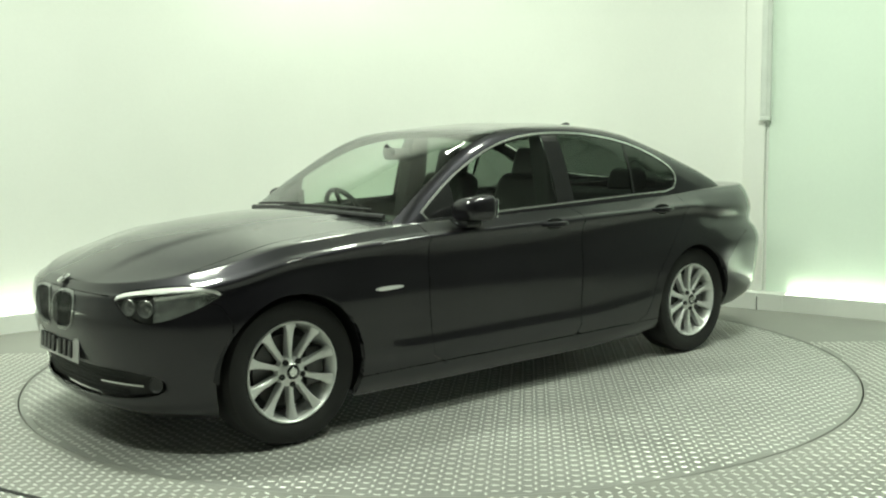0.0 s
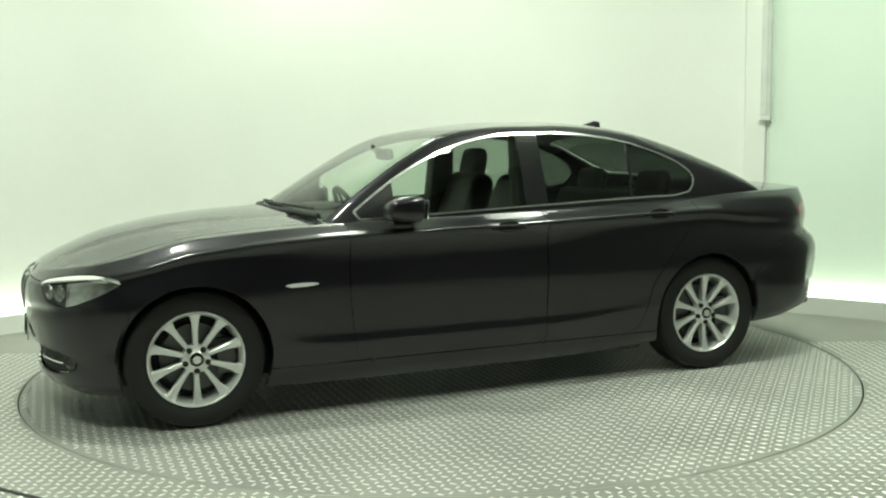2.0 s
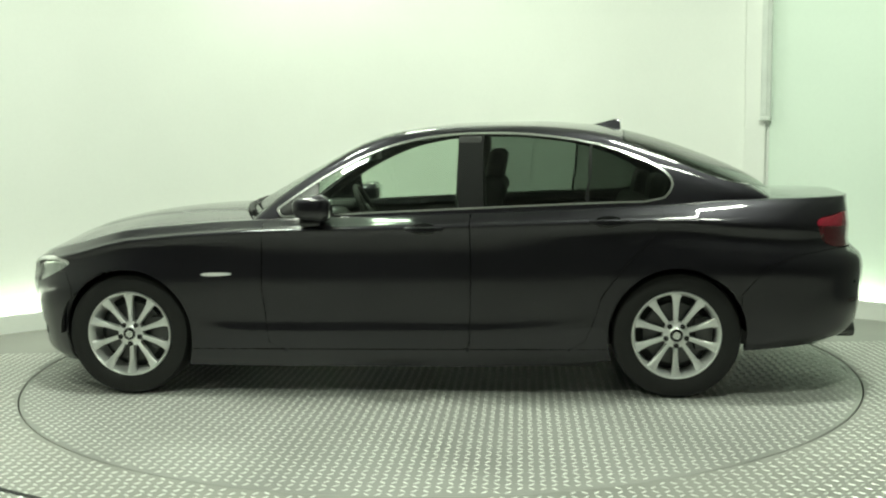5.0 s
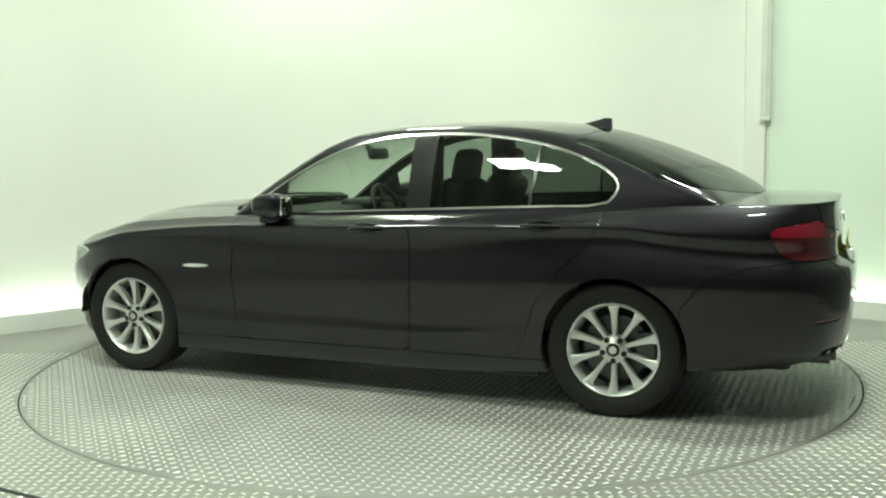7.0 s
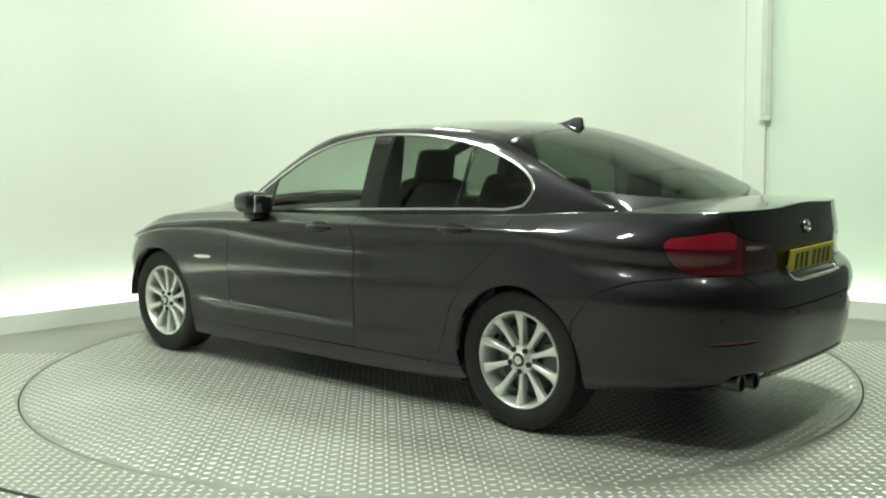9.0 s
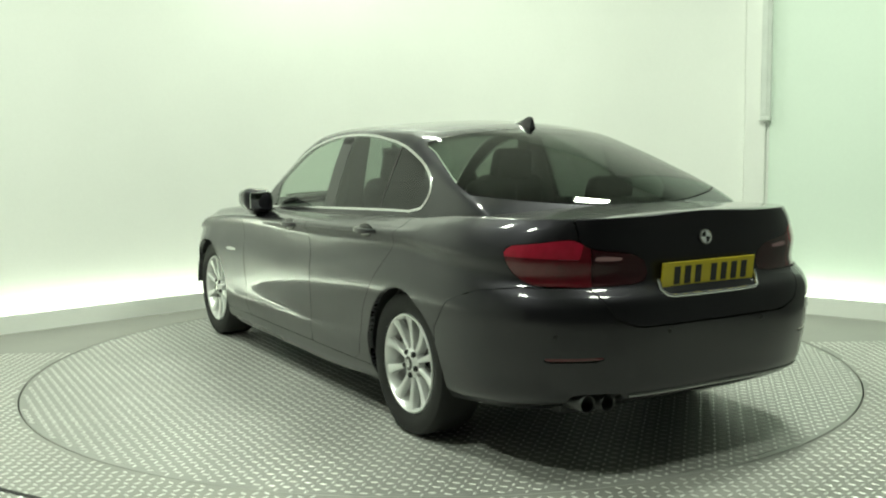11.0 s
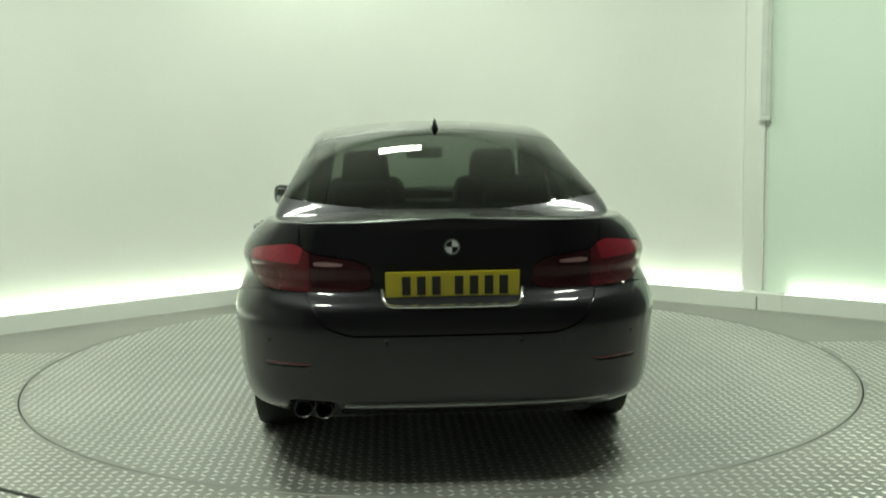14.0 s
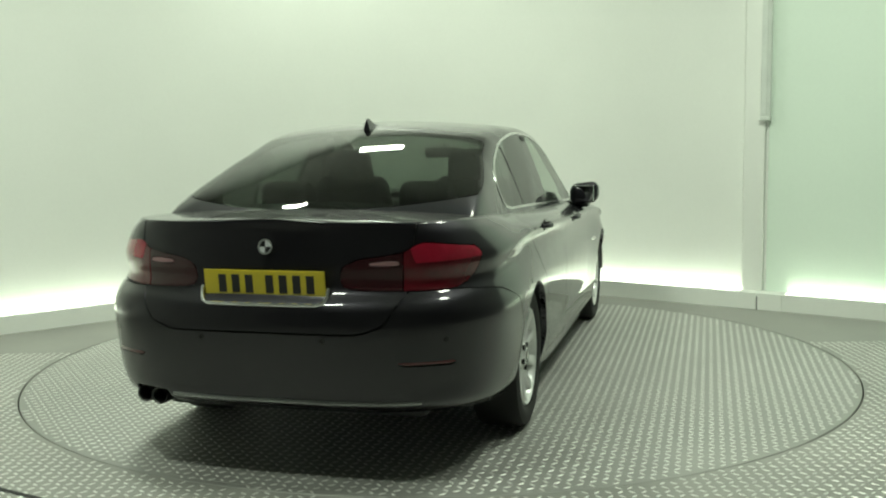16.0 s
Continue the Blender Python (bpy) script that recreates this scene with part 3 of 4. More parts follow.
body.cut(lambda p: np.where(p[:, 0] < -1.2, REAR_BUMPER(p[:, 0], p[:, 2]), -1), "side", "rear_bumper")
body.cut(lambda p: np.where(p[:, 0] < -2.0, 0.63 - np.abs(p[:, 1]), -1), "deck", "boot_lid")
body.cut(lambda p: np.where(p[:, 0] > 0.6, 0.72 - p[:, 1] - 0.1 * np.clip(p[:, 0] - 1.6, 0, 1), -1), "deck", "bonnet")
body.cut(lambda p: np.where(p[:, 0] > 2.0, 0.72 - p[:, 1], -1), "side", "bonnet")
for lab in ("deck",):
    body.slice(np.where(body.p[:, 0] > 0, 1.0, -1.0), (lab,), "front_wing")
    body.slice(np.where(body.p[:, 0] < 0, 1.0, -1.0), (lab,), "rear_wing")
body.slice(np.where(body.p[:, 0] > 0.3, 1.0, -1.0), ("side",), "front_wing")
body.slice(np.where(body.p[:, 0] < -0.3, 1.0, -1.0), ("side",), "rear_wing")
for name, lab in (("bonnet", "bonnet"), ("front_bumper", "front_bumper"), ("boot_lid", "boot_lid"), ("rear_bumper", "rear_bumper")):
    body.panel(name, lab, PAINT, car)
body.panel("bumper_corner", "pipe_notch", PAINT, car, -1)
for s in (1, -1):
    for name in ("front_wing", "rear_wing", "front_door", "rear_door", "sill"):
        body.panel(name, name, PAINT, car, s, flange=0.03)

shell.panel("inner_shell", "shell", PLASTIC, car, flange=0.0, lift=-0.024)
HEAD_GLASS = glass("clear_lamp_cover", (0.93, 0.95, 0.94))
LAMP_SILVER = material("lamp_reflector", (0.62, 0.625, 0.62), 0.2, metal=0.8, spread=0.45, scale=16)
LAMP_DARK = material("lamp_bezel", (0.06, 0.06, 0.062), 0.35, metal=0.4)
LAMP_MID = material("lamp_ring_metal", (0.24, 0.24, 0.24), 0.3, metal=0.7)
LAMP_WHITE = material("white_lamp_strip", (0.78, 0.79, 0.77), 0.25, coat=0.6)
LAMP_PINK = material("pale_reversing_lens", (0.34, 0.2, 0.21), 0.25, coat=0.6)
RED_LENS = material("dark_red_lens", (0.10, 0.003, 0.009), 0.18, coat=1.0, spread=0.15, scale=25)
RED_TOP = material("bright_red_lens", (0.32, 0.009, 0.03), 0.2, coat=1.0, spread=0.15, scale=25)
RED_LOW = material("deep_red_lens", (0.030, 0.003, 0.006), 0.2, coat=1.0)
body.panel("grille_frame", "grille_frame", GRILLE_CHROME, car, lift=0.006, flange=0.02, tag="chrome surrounds of the twin grille")
body.panel("pipe_recess", "pipe_notch", PLASTIC, car, 1, lift=-0.05, flange=0.0, tag="matt black recess behind the tailpipes")
body.panel("lower_intake", "intake", PLASTIC, car, lift=-0.035, flange=0.0)
body.panel("grille", "grille", PLASTIC, car, lift=-0.03, flange=0.0)
for s in (1, -1):
    lamp = body.panel("headlamp", "headlamp", HEAD_GLASS, car, s, flange=0.0, tag="clear headlamp with white upper strip")
    body.panel("outer_lens", "headlamp_outer", HEAD_GLASS, lamp, s, flange=0.0)
    body.panel("bezel", "headlamp", LAMP_DARK, lamp, s, lift=-0.03, flange=0.0)
    body.panel("reflector", "headlamp_outer", LAMP_SILVER, lamp, s, lift=-0.02, flange=0.0)
    body.panel("brow", "brow", LAMP_WHITE, lamp, s, lift=-0.001)
    for k, (ca, cz, r) in enumerate(((-1.545, 0.676, 0.037), (-1.435, 0.672, 0.04))):
        cx = 2.3
        while nose_y(cx, cz) - cx < ca:
            cx -= 0.002
        bm = lathe_bm([(r, 0.008), (r * 0.93, 0.013), (r * 0.8, 0.0), (r * 0.5, -0.004), (0.001, 0.006)], 28, "x")
        bmesh.ops.transform(bm, matrix=Matrix.Translation((cx - 0.02, s * (nose_y(cx, cz) - 0.012), cz)) @ Matrix.Rotation(s * radians(26 + 10 * k), 4, "Z"), verts=bm.verts)
        part("lamp_ring", bm, LAMP_MID, lamp)
    tail = body.panel("tail_lamp", "tail_lamp_outer", RED_LENS, car, s, tag="dark red wraparound tail lamp")
    body.panel("upper_lens", "tail_top", RED_TOP, tail, s, lift=0.001)
    body.panel("inner_lens", "tail_lamp", RED_LOW, tail, s)
    body.panel("reversing_lens", "reversing_lamp", LAMP_PINK, tail, s)
    body.panel("side_repeater", "repeater", LAMP_WHITE, car, s, lift=0.004, tag="pale side indicator lens")
    body.panel("bumper_reflector", "reflector", RED_LENS, car, s, tag="thin red reflector")

# ---- greenhouse: windscreen, roof, rear window and side windows over the waistline ----
RAIL_Y = table((1.05, 0.76), (0.7, 0.725), (0.335, 0.665), (0.0, 0.632), (-0.4, 0.62), (-1.0, 0.618), (-1.3, 0.64), (-1.6, 0.683), (-1.9, 0.71), (-2.05, 0.685), (-2.2, 0.62))
RAIL_Z = table((1.05, 0.76), (0.9, 0.88), (0.8, 0.96), (0.7, 1.04), (0.647, 1.082), (0.491, 1.19), (0.335, 1.289), (0.178, 1.37), (0.021, 1.418), (-0.3, 1.445), (-0.62, 1.446),
               (-0.945, 1.423), (-1.112, 1.395), (-1.28, 1.352), (-1.45, 1.295), (-1.62, 1.228), (-1.8, 1.155), (-1.95, 1.082), (-2.05, 1.005), (-2.2, 0.84))
TOP_Z = table((1.05, 0.955), (0.95, 1.012), (0.8, 1.096), (0.6, 1.202), (0.4, 1.298), (0.2, 1.38), (0.05, 1.429), (-0.1, 1.458), (-0.4, 1.483), (-0.75, 1.485), (-1.1, 1.461), (-1.3, 1.424),
              (-1.5, 1.368), (-1.7, 1.298), (-1.9, 1.213), (-2.06, 1.125), (-2.12, 1.08), (-2.2, 0.99))
WAIST_Y, WAIST_Z = table(*zip(WX, LEVELS[-1][1])), table(*zip(ZX, LEVELS[-1][0]))


def dome_section(x):
    yr, zr, zc = float(RAIL_Y(x)), float(RAIL_Z(x)), float(TOP_Z(x))
    taper = (1 - max(0.0, (x - TAIL_X) / (LEVELS[-1][3] - TAIL_X)) ** 2.7) ** (1 / 2.7)
    yb, zb = float(WAIST_Y(x)) * taper - 0.012, min(float(WAIST_Z(x)) - 0.02, zr - 0.02)
    pts = []
    for i in range(23):
        t = i / 22
        pts.append((yb + (yr - yb) * t + 0.012 * math.sin(math.pi * t), zb + (zr - zb) * t))
    for i in range(1, 31):
        t = i / 30
        pts.append((yr * (1 - t), zr + (zc - zr) * math.sin(t * math.pi / 2) ** 0.92))
    # Round the corner at the rail.
    q = np.array(pts)
    for _ in range(12 + int(26 * min(1.0, max(0.0, (-1.15 - x) / 0.25)))):
        q[1:-1] = 0.25 * q[:-2] + 0.5 * q[1:-1] + 0.25 * q[2:]
    return np.c_[np.full(len(q), x), q]


xs = np.linspace(1.05, -2.2, 164)
dome = Skin()
sections = [dome_section(x) for x in xs]
dome.grid([np.array([s[k] for s in sections]) for k in range(len(sections[0]))], "roof", True)
dome.finish()
DLO = outline([(0.70, 0.975), (0.497, 1.118), (0.343, 1.212), (0.188, 1.288), (0.033, 1.346), (-0.123, 1.381), (-0.279, 1.40), (-0.45, 1.406), (-0.597, 1.404), (-0.758, 1.394), (-1.035, 1.355), (-1.25, 1.288),
               (-1.385, 1.227), (-1.46, 1.17), (-1.475, 1.115), (-1.415, 1.042), (-1.05, 1.036), (-0.444, 1.015), (0.1, 0.996), (0.40, 0.982)], 1)
dlo = lambda p: np.where(p[:, 1] > 0.55, DLO(p[:, 0], p[:, 2]), -0.2)
dome.cut(lambda p: dlo(p) + 0.0098, "roof", "chrome", 0)
dome.cut(lambda p: dlo(p) - 0.001, "chrome", "window", 0)
dome.cut(lambda p: np.minimum(p[:, 0] + 0.47, -0.335 - p[:, 0]), "window", "pillar", 0)
dome.cut(lambda p: p[:, 0] - 0.43, "window", "sail", 0)
dome.cut(lambda p: np.minimum(-1.030 - 0.1 * (p[:, 2] - 1.2) - p[:, 0], p[:, 0] + 1.050 + 0.1 * (p[:, 2] - 1.2)), "window", "divider", 0)
dome.slice(dome.p[:, 0] + 0.40, ("window",), "front_window")
dome.slice(-1.04 - dome.p[:, 0], ("window",), "quarter_window")
screen = lambda p: np.minimum(np.minimum(RAIL_Y(p[:, 0]) - 0.028 - p[:, 1], p[:, 0] - 0.05 + 0.25 * p[:, 1] ** 2), p[:, 2] - WAIST_Z(p[:, 0]) + 0.15)
dome.cut(screen, "roof", "windscreen")
back = lambda p: np.minimum(np.minimum(RAIL_Y(p[:, 0]) - 0.022 + 0.03 * np.clip((-1.35 - p[:, 0]) / 0.3, 0, 1) - p[:, 1], -1.27 + 0.12 * p[:, 1] ** 2 - p[:, 0]), p[:, 2] - 1.075 - 0.11 * p[:, 1] ** 2)
dome.cut(back, "roof", "rear_window")
dome.panel("roof", "roof", PAINT, car, flange=0.02)
dome.panel("windscreen", "windscreen", SCREEN_GLASS, car, flange=0.0)
dome.panel("rear_window", "rear_window", REAR_GLASS, car, flange=0.0)
for s in (1, -1):
    dome.panel("window_trim", "chrome", CHROME, car, s, lift=0.004, tag="bright chrome window surround")
    dome.panel("b_pillar", "pillar", BLACK_TRIM, car, s)
    dome.panel("mirror_base", "sail", BLACK_TRIM, car, s)
    dome.panel("window_divider", "divider", BLACK_TRIM, car, s, lift=0.002)
    dome.panel("front_window", "front_window", SCREEN_GLASS, car, s, flange=0.0)
    dome.panel("rear_door_window", "window", GLASS, car, s, flange=0.0)
    dome.panel("quarter_window", "quarter_window", REAR_GLASS, car, s, flange=0.0)


# ---- wheels ----
def make_wheel(x, y):
    s = 1 if y > 0 else -1
    wheel = new("wheel")
    wheel.parent = car
    wheel.location = (x, y, 0.337)
    wheel.rotation_euler = (0, 0, 0 if s > 0 else math.pi)
    tyre = lathe_bm([(0.232, -0.19), (0.26, -0.205), (0.30, -0.212), (0.325, -0.205), (0.335, -0.185), (0.337, -0.16), (0.337, -0.035), (0.335, -0.01), (0.325, 0.008), (0.30, 0.016), (0.27, 0.014), (0.245, 0.006), (0.232, -0.004)], 72)
    part("tyre", tyre, RUBBER, wheel)
    rim = lathe_bm([(0.235, -0.002), (0.232, 0.006), (0.227, 0.007), (0.221, 0.0), (0.214, -0.02), (0.208, -0.06), (0.202, -0.16), (0.228, -0.2)], 72)
    part("rim", rim, ALLOY, wheel)
    part("brake_disc", lathe_bm([(0.05, -0.075), (0.165, -0.075), (0.165, -0.1), (0.05, -0.1)], 48), STEEL, wheel)
    part("wheel_back", lathe_bm([(0.001, -0.125), (0.206, -0.125)], 48), PLASTIC, wheel)
    part("caliper", box_bm(-0.2, -0.1, -0.12, -0.05, -0.09, 0.09, 0.015), STEEL, wheel)
    part("hub", lathe_bm([(0.001, 0.0), (0.036, 0.0), (0.046, -0.008), (0.068, -0.016), (0.072, -0.05), (0.001, -0.05)], 48), ALLOY, wheel)
    for k in range(10):
        a = 2 * math.pi * (k + 0.0) / 10
        bm = bmesh.new()
        rings = []
        for r, w, yo, th in ((0.042, 0.0105, -0.014, 0.05), (0.09, 0.0115, -0.017, 0.045), (0.148, 0.014, -0.013, 0.04), (0.19, 0.0185, -0.006, 0.035), (0.221, 0.029, 0.001, 0.03)):
            rings.append([bm.verts.new((u, v, r)) for u, v in ((-w, yo - th), (-w, yo - 0.006), (-w * 0.55, yo), (w * 0.55, yo), (w, yo - 0.006), (w, yo - th))])
        for p, q in zip(rings, rings[1:]):
            for i in range(6):
                bm.faces.new((p[i], p[(i + 1) % 6], q[(i + 1) % 6], q[i]))
        bmesh.ops.recalc_face_normals(bm, faces=bm.faces)
        bmesh.ops.transform(bm, matrix=Matrix.Rotation(a, 4, "Y"), verts=bm.verts)
        part("spoke", bm, ALLOY, wheel)
    for k in range(5):
        a = 2 * math.pi * (k + 0.5) / 5
        bm = lathe_bm([(0.001, -0.02), (0.0135, -0.02), (0.0135, -0.003), (0.001, -0.007)], 12)
        bmesh.ops.translate(bm, vec=(0.056 * math.sin(a), 0.0, 0.056 * math.cos(a)), verts=bm.verts)
        part("wheel_bolt", bm, SEAM, wheel)
    part("centre_cap", lathe_bm([(0.001, 0.003), (0.029, 0.003), (0.034, 0.0), (0.034, -0.01)], 32), BLACK_TRIM, wheel, "dark round centre cap")
    part("cap_emblem", lathe_bm([(0.001, 0.0045), (0.02, 0.0045), (0.021, 0.002)], 24), CHROME, wheel)
    return wheel


for x, y in ((1.484, 0.855), (-1.484, 0.868), (1.484, -0.855), (-1.484, -0.868)):
    make_wheel(x, y)
for ax, az, ar in ARCHES:
    for s in (1, -1):
        bm = bmesh.new()
        rings = []
        for y0 in (0.88, 0.62):
            rings.append([bm.verts.new((ax + (ar + 0.012) * math.cos(a), s * y0, az + (ar + 0.012) * math.sin(a))) for a in np.linspace(0.02, math.pi - 0.02, 40)])
        for i in range(39):
            bm.faces.new((rings[0][i], rings[0][i + 1], rings[1][i + 1], rings[1][i]))
        part("arch_liner", bm, PLASTIC, car)


# ---- fittings outside the car ----
PLATE_YELLOW = material("yellow_number_plate", (0.62, 0.5, 0.02), 0.35, spread=0.06, coat=0.4)
PLATE_WHITE = material("white_number_plate", (0.5, 0.51, 0.5), 0.35, spread=0.06, coat=0.4)
PLATE_BAR = material("black_plate_bar", (0.015, 0.015, 0.015), 0.4)
MIRROR = material("mirror_glass", (0.8, 0.82, 0.82), 0.03, metal=1.0, spread=0.01)
LEATHER = material("black_leather", (0.009, 0.0085, 0.008), 0.5, spread=0.25, scale=10, fine=250, bump=0.1)
PALE_BELT = material("pale_pillar_trim", (0.42, 0.41, 0.37), 0.7)
DASH = material("dark_dashboard_plastic", (0.014, 0.014, 0.014), 0.6, spread=0.15, fine=300, bump=0.08)
EMBLEM_BLUE = material("emblem_enamel", (0.6, 0.62, 0.64), 0.3, coat=0.6)

TAIL_AT = table(*[(lv[0][-1], lv[3]) for lv in LEVELS])


def number_plate(x, z, facing, mat, tag):
    """A plate with plain bars for its characters."""
    plate = part("number_plate", box_bm(-0.004, 0.004, -0.26, 0.26, -0.0555, 0.0555, 0.003), mat, car, tag, smooth=False)
    for v in plate.data.vertices:
        v.co.x -= facing * 0.22 * v.co.y**2 if facing > 0 else 0
    lean = -6 if facing < 0 else 4
    plate.matrix_local = pose(x, 0, z, 0, lean if facing < 0 else -lean, 0)
    y = -0.215
    for k in range(7):
        y += 0.03 if k == 4 else 0
        sag = 0.22 * (y + 0.02) ** 2 if facing > 0 else 0
        bm = box_bm(-0.0055 - sag, 0.0055 - sag, y, y + 0.034, -0.037, 0.037, 0.001)
        part("plate_bar", bm, PLATE_BAR, plate, smooth=False)
        y += 0.058
    return plate


number_plate(-2.523, 0.812, -1, PLATE_YELLOW, "yellow rear number plate with dark bars")
number_plate(2.248, 0.45, 1, PLATE_WHITE, "white front number plate with dark bars")
# Bright strip that frames the rear plate from below.
strip = [(-2.518, 0.272, 0.80), (-2.532, 0.27, 0.762), (-2.552, 0.255, 0.742), (-2.562, 0.23, 0.737)]
strip = strip + [(-2.566, 0.1, 0.736), (-2.566, -0.1, 0.736)] + [(x, -y, z) for x, y, z in strip[::-1]]
part("plate_surround", tube_bm(strip, 0.0075, 8), CHROME, car, "bright strip below the rear plate")
for x, z, lean in ((-2.498, 0.957, -80), (2.19, 0.752, 28)):
    badge = part("emblem", lathe_bm([(0.001, 0.008), (0.03, 0.008), (0.031, 0.006)], 32, "z"), EMBLEM_BLUE, car)
    badge.matrix_local = pose(x, 0, z, 0, lean, 0) @ Matrix.Scale(0.82, 4)
    for a in (0, 180):
        bm = bmesh.new()
        arc = [bm.verts.new((0.029 * math.cos(u), 0.029 * math.sin(u), 0.0095)) for u in np.linspace(radians(a), radians(a + 90), 9)]
        bm.faces.new([bm.verts.new((0, 0, 0.0095))] + arc)
        part("emblem_quarter", bm, BLACK_TRIM, badge, smooth=False)
    part("emblem_ring", lathe_bm([(0.031, 0.006), (0.033, 0.01), (0.039, 0.01), (0.041, 0.0)], 32, "z"), CHROME, badge)
for y, x in ((0.51, -2.47), (0.592, -2.445)):
    pipe = part("exhaust_pipe", lathe_bm([(0.031, 0.2), (0.037, 0.19), (0.037, -0.02), (0.035, -0.025), (0.031, -0.02), (0.031, 0.15), (0.001, 0.15)], 28, "x"), STEEL, car, "twin dark chrome exhaust tailpipe")
    pipe.location = (x, y, 0.322)
part("rear_valance", box_bm(-2.36, -2.0, -0.42, 0.42, 0.27, 0.36, 0.03), PLASTIC, car)
bar = [(TAIL_X + (float(TAIL_AT(0.345)) - TAIL_X) * (1 - (abs(y) / 0.872) ** 3.5) ** (1 / 3.5) - 0.001, y, 0.345) for y in np.linspace(-0.62, 0.425, 24)]
part("bumper_strip", tube_bm(bar, 0.011, 8), GRILLE_CHROME, car, "thin bright strip along the rear bumper's foot")
def nose_x(y, z):
    """How far the nose reaches at a half width and height."""
    x = 2.3
    while nose_y(x, z) < y or nose_y(x, z) == 0:
        x -= 0.003
    return x


def tail_x(y, z):
    return TAIL_X + (float(TAIL_AT(z)) - TAIL_X) * (1 - (abs(y) / 0.915) ** 3.5) ** (1 / 3.5)


for y in (-0.72, -0.26, 0.26, 0.72):
    slope = (tail_x(y + 0.02, 0.60) - tail_x(y - 0.02, 0.60)) / 0.04
    sensor = part("parking_sensor", lathe_bm([(0.001, -0.004), (0.009, -0.004), (0.0115, -0.001), (0.0125, 0.006)], 20, "x"), BLACK_TRIM, car, "small round parking sensor")
    sensor.matrix_local = pose(tail_x(y, 0.60), y, 0.60, 0, 0, -math.degrees(math.atan(slope)))
# Grille bars behind the surrounds.
for s in (1, -1):
    for k in range(11):
        y = s * (0.042 + k * 0.0185)
        x = 2.249 - 0.12 * abs(y) ** 2
        part("grille_bar", box_bm(x - 0.025, x - 0.006, y - 0.0035, y + 0.0035, 0.548, 0.703, 0.002), BLACK_TRIM, car)
    part("fog_lamp", lathe_bm([(0.036, 0.0), (0.034, 0.008), (0.028, 0.0), (0.001, -0.004)], 24, "x"), LAMP_DARK, car).matrix_local = pose(nose_x(0.655, 0.335) - 0.012, s * 0.65, 0.335, 0, 0, s * 42)
    bm = tube_bm([(nose_x(y, 0.325) - 0.01, s * y, 0.325) for y in (0.35, 0.40, 0.45, 0.51, 0.57, 0.6)], 0.0055, 6)
    part("intake_bar", bm, CHROME, car)
for k in range(6):
    z = 0.268 + 0.022 * k
    pts = [(nose_x(abs(y), z) - 0.022, y, z) for y in np.linspace(-0.5, 0.5, 15)]
    part("intake_slat", tube_bm(pts, 0.0032, 5), PLASTIC, car)


def side_y(x, z):
    """Half width of the lower body at a place on its flank."""
    pts = sorted((float(table(*zip(ZX, lv[0]))(x)), float(table(*zip(WX, lv[1]))(x))) for lv in LEVELS)
    return float(np.interp(z, [p[0] for p in pts], [p[1] for p in pts]))


def door_handle(x, z, s):
    y = side_y(x, z)
    bm = bmesh.new()
    rings = []
    for t in np.linspace(0, 1, 13):
        off = 0.034 * math.sin(math.pi * t) ** 0.5 - 0.006
        h = 0.010 + 0.006 * math.sin(math.pi * t)
        cx = x + 0.105 - 0.21 * t
        rings.append([bm.verts.new((cx, s * (y + off + 0.010 * c), z + h * d)) for c, d in ((-1, -0.7), (0, -1), (1, -0.6), (1, 0.6), (0, 1), (-1, 0.7))])
    for a, b in zip(rings, rings[1:]):
        for i in range(6):
            bm.faces.new((a[i], a[(i + 1) % 6], b[(i + 1) % 6], b[i]))
    bm.faces.new(rings[0]), bm.faces.new(rings[-1][::-1])
    bmesh.ops.recalc_face_normals(bm, faces=bm.faces)
    handle = part("door_handle", bm, PAINT, car)
    cup = lathe_bm([(0.001, 0.0015), (0.036, 0.0015), (0.042, 0.0), (0.042, -0.01)], 28, "y")
    bmesh.ops.transform(cup, matrix=Matrix.Translation((x, s * y, z)) @ Matrix.Diagonal((1.7, s, 0.75, 1)), verts=cup.verts)
    part("handle_cup", cup, BLACK_TRIM, handle)
    return handle


def door_mirror(s):
    bm = box_bm(-0.1, 0.1, -0.092, 0.098, -0.072, 0.072, 0.052, seg=5)
    for v in bm.verts:
        t = (v.co.x + 0.1) / 0.2
        v.co.z *= 1 - 0.32 * t ** 2
        v.co.y *= 1 - 0.12 * t ** 2
        v.co.z += 0.012 * (v.co.y / 0.11)
    if s < 0:
        for v in bm.verts:
            v.co.y = -v.co.y
        bmesh.ops.reverse_faces(bm, faces=bm.faces)
    bmesh.ops.translate(bm, vec=(0.43, s * 0.91, 1.024), verts=bm.verts)
    body_part = part("door_mirror", bm, PAINT, car, "body-coloured door mirror")
    face = box_bm(-0.005, 0.005, -0.072, 0.074, -0.048, 0.05, 0.004, pose(0.337, s * 0.91, 1.024, 0, -4, 10 * s))
    part("mirror_glass", face, MIRROR, body_part)
    part("mirror_arm", box_bm(0.39, 0.50, s * 0.865 - 0.075, s * 0.865 + 0.075, 0.93, 0.972, 0.014), BLACK_TRIM, body_part)
    return body_part


for s in (1, -1):
    door_handle(-0.16, 0.911, s)
    door_handle(-1.125, 0.941, s)
    door_mirror(s)

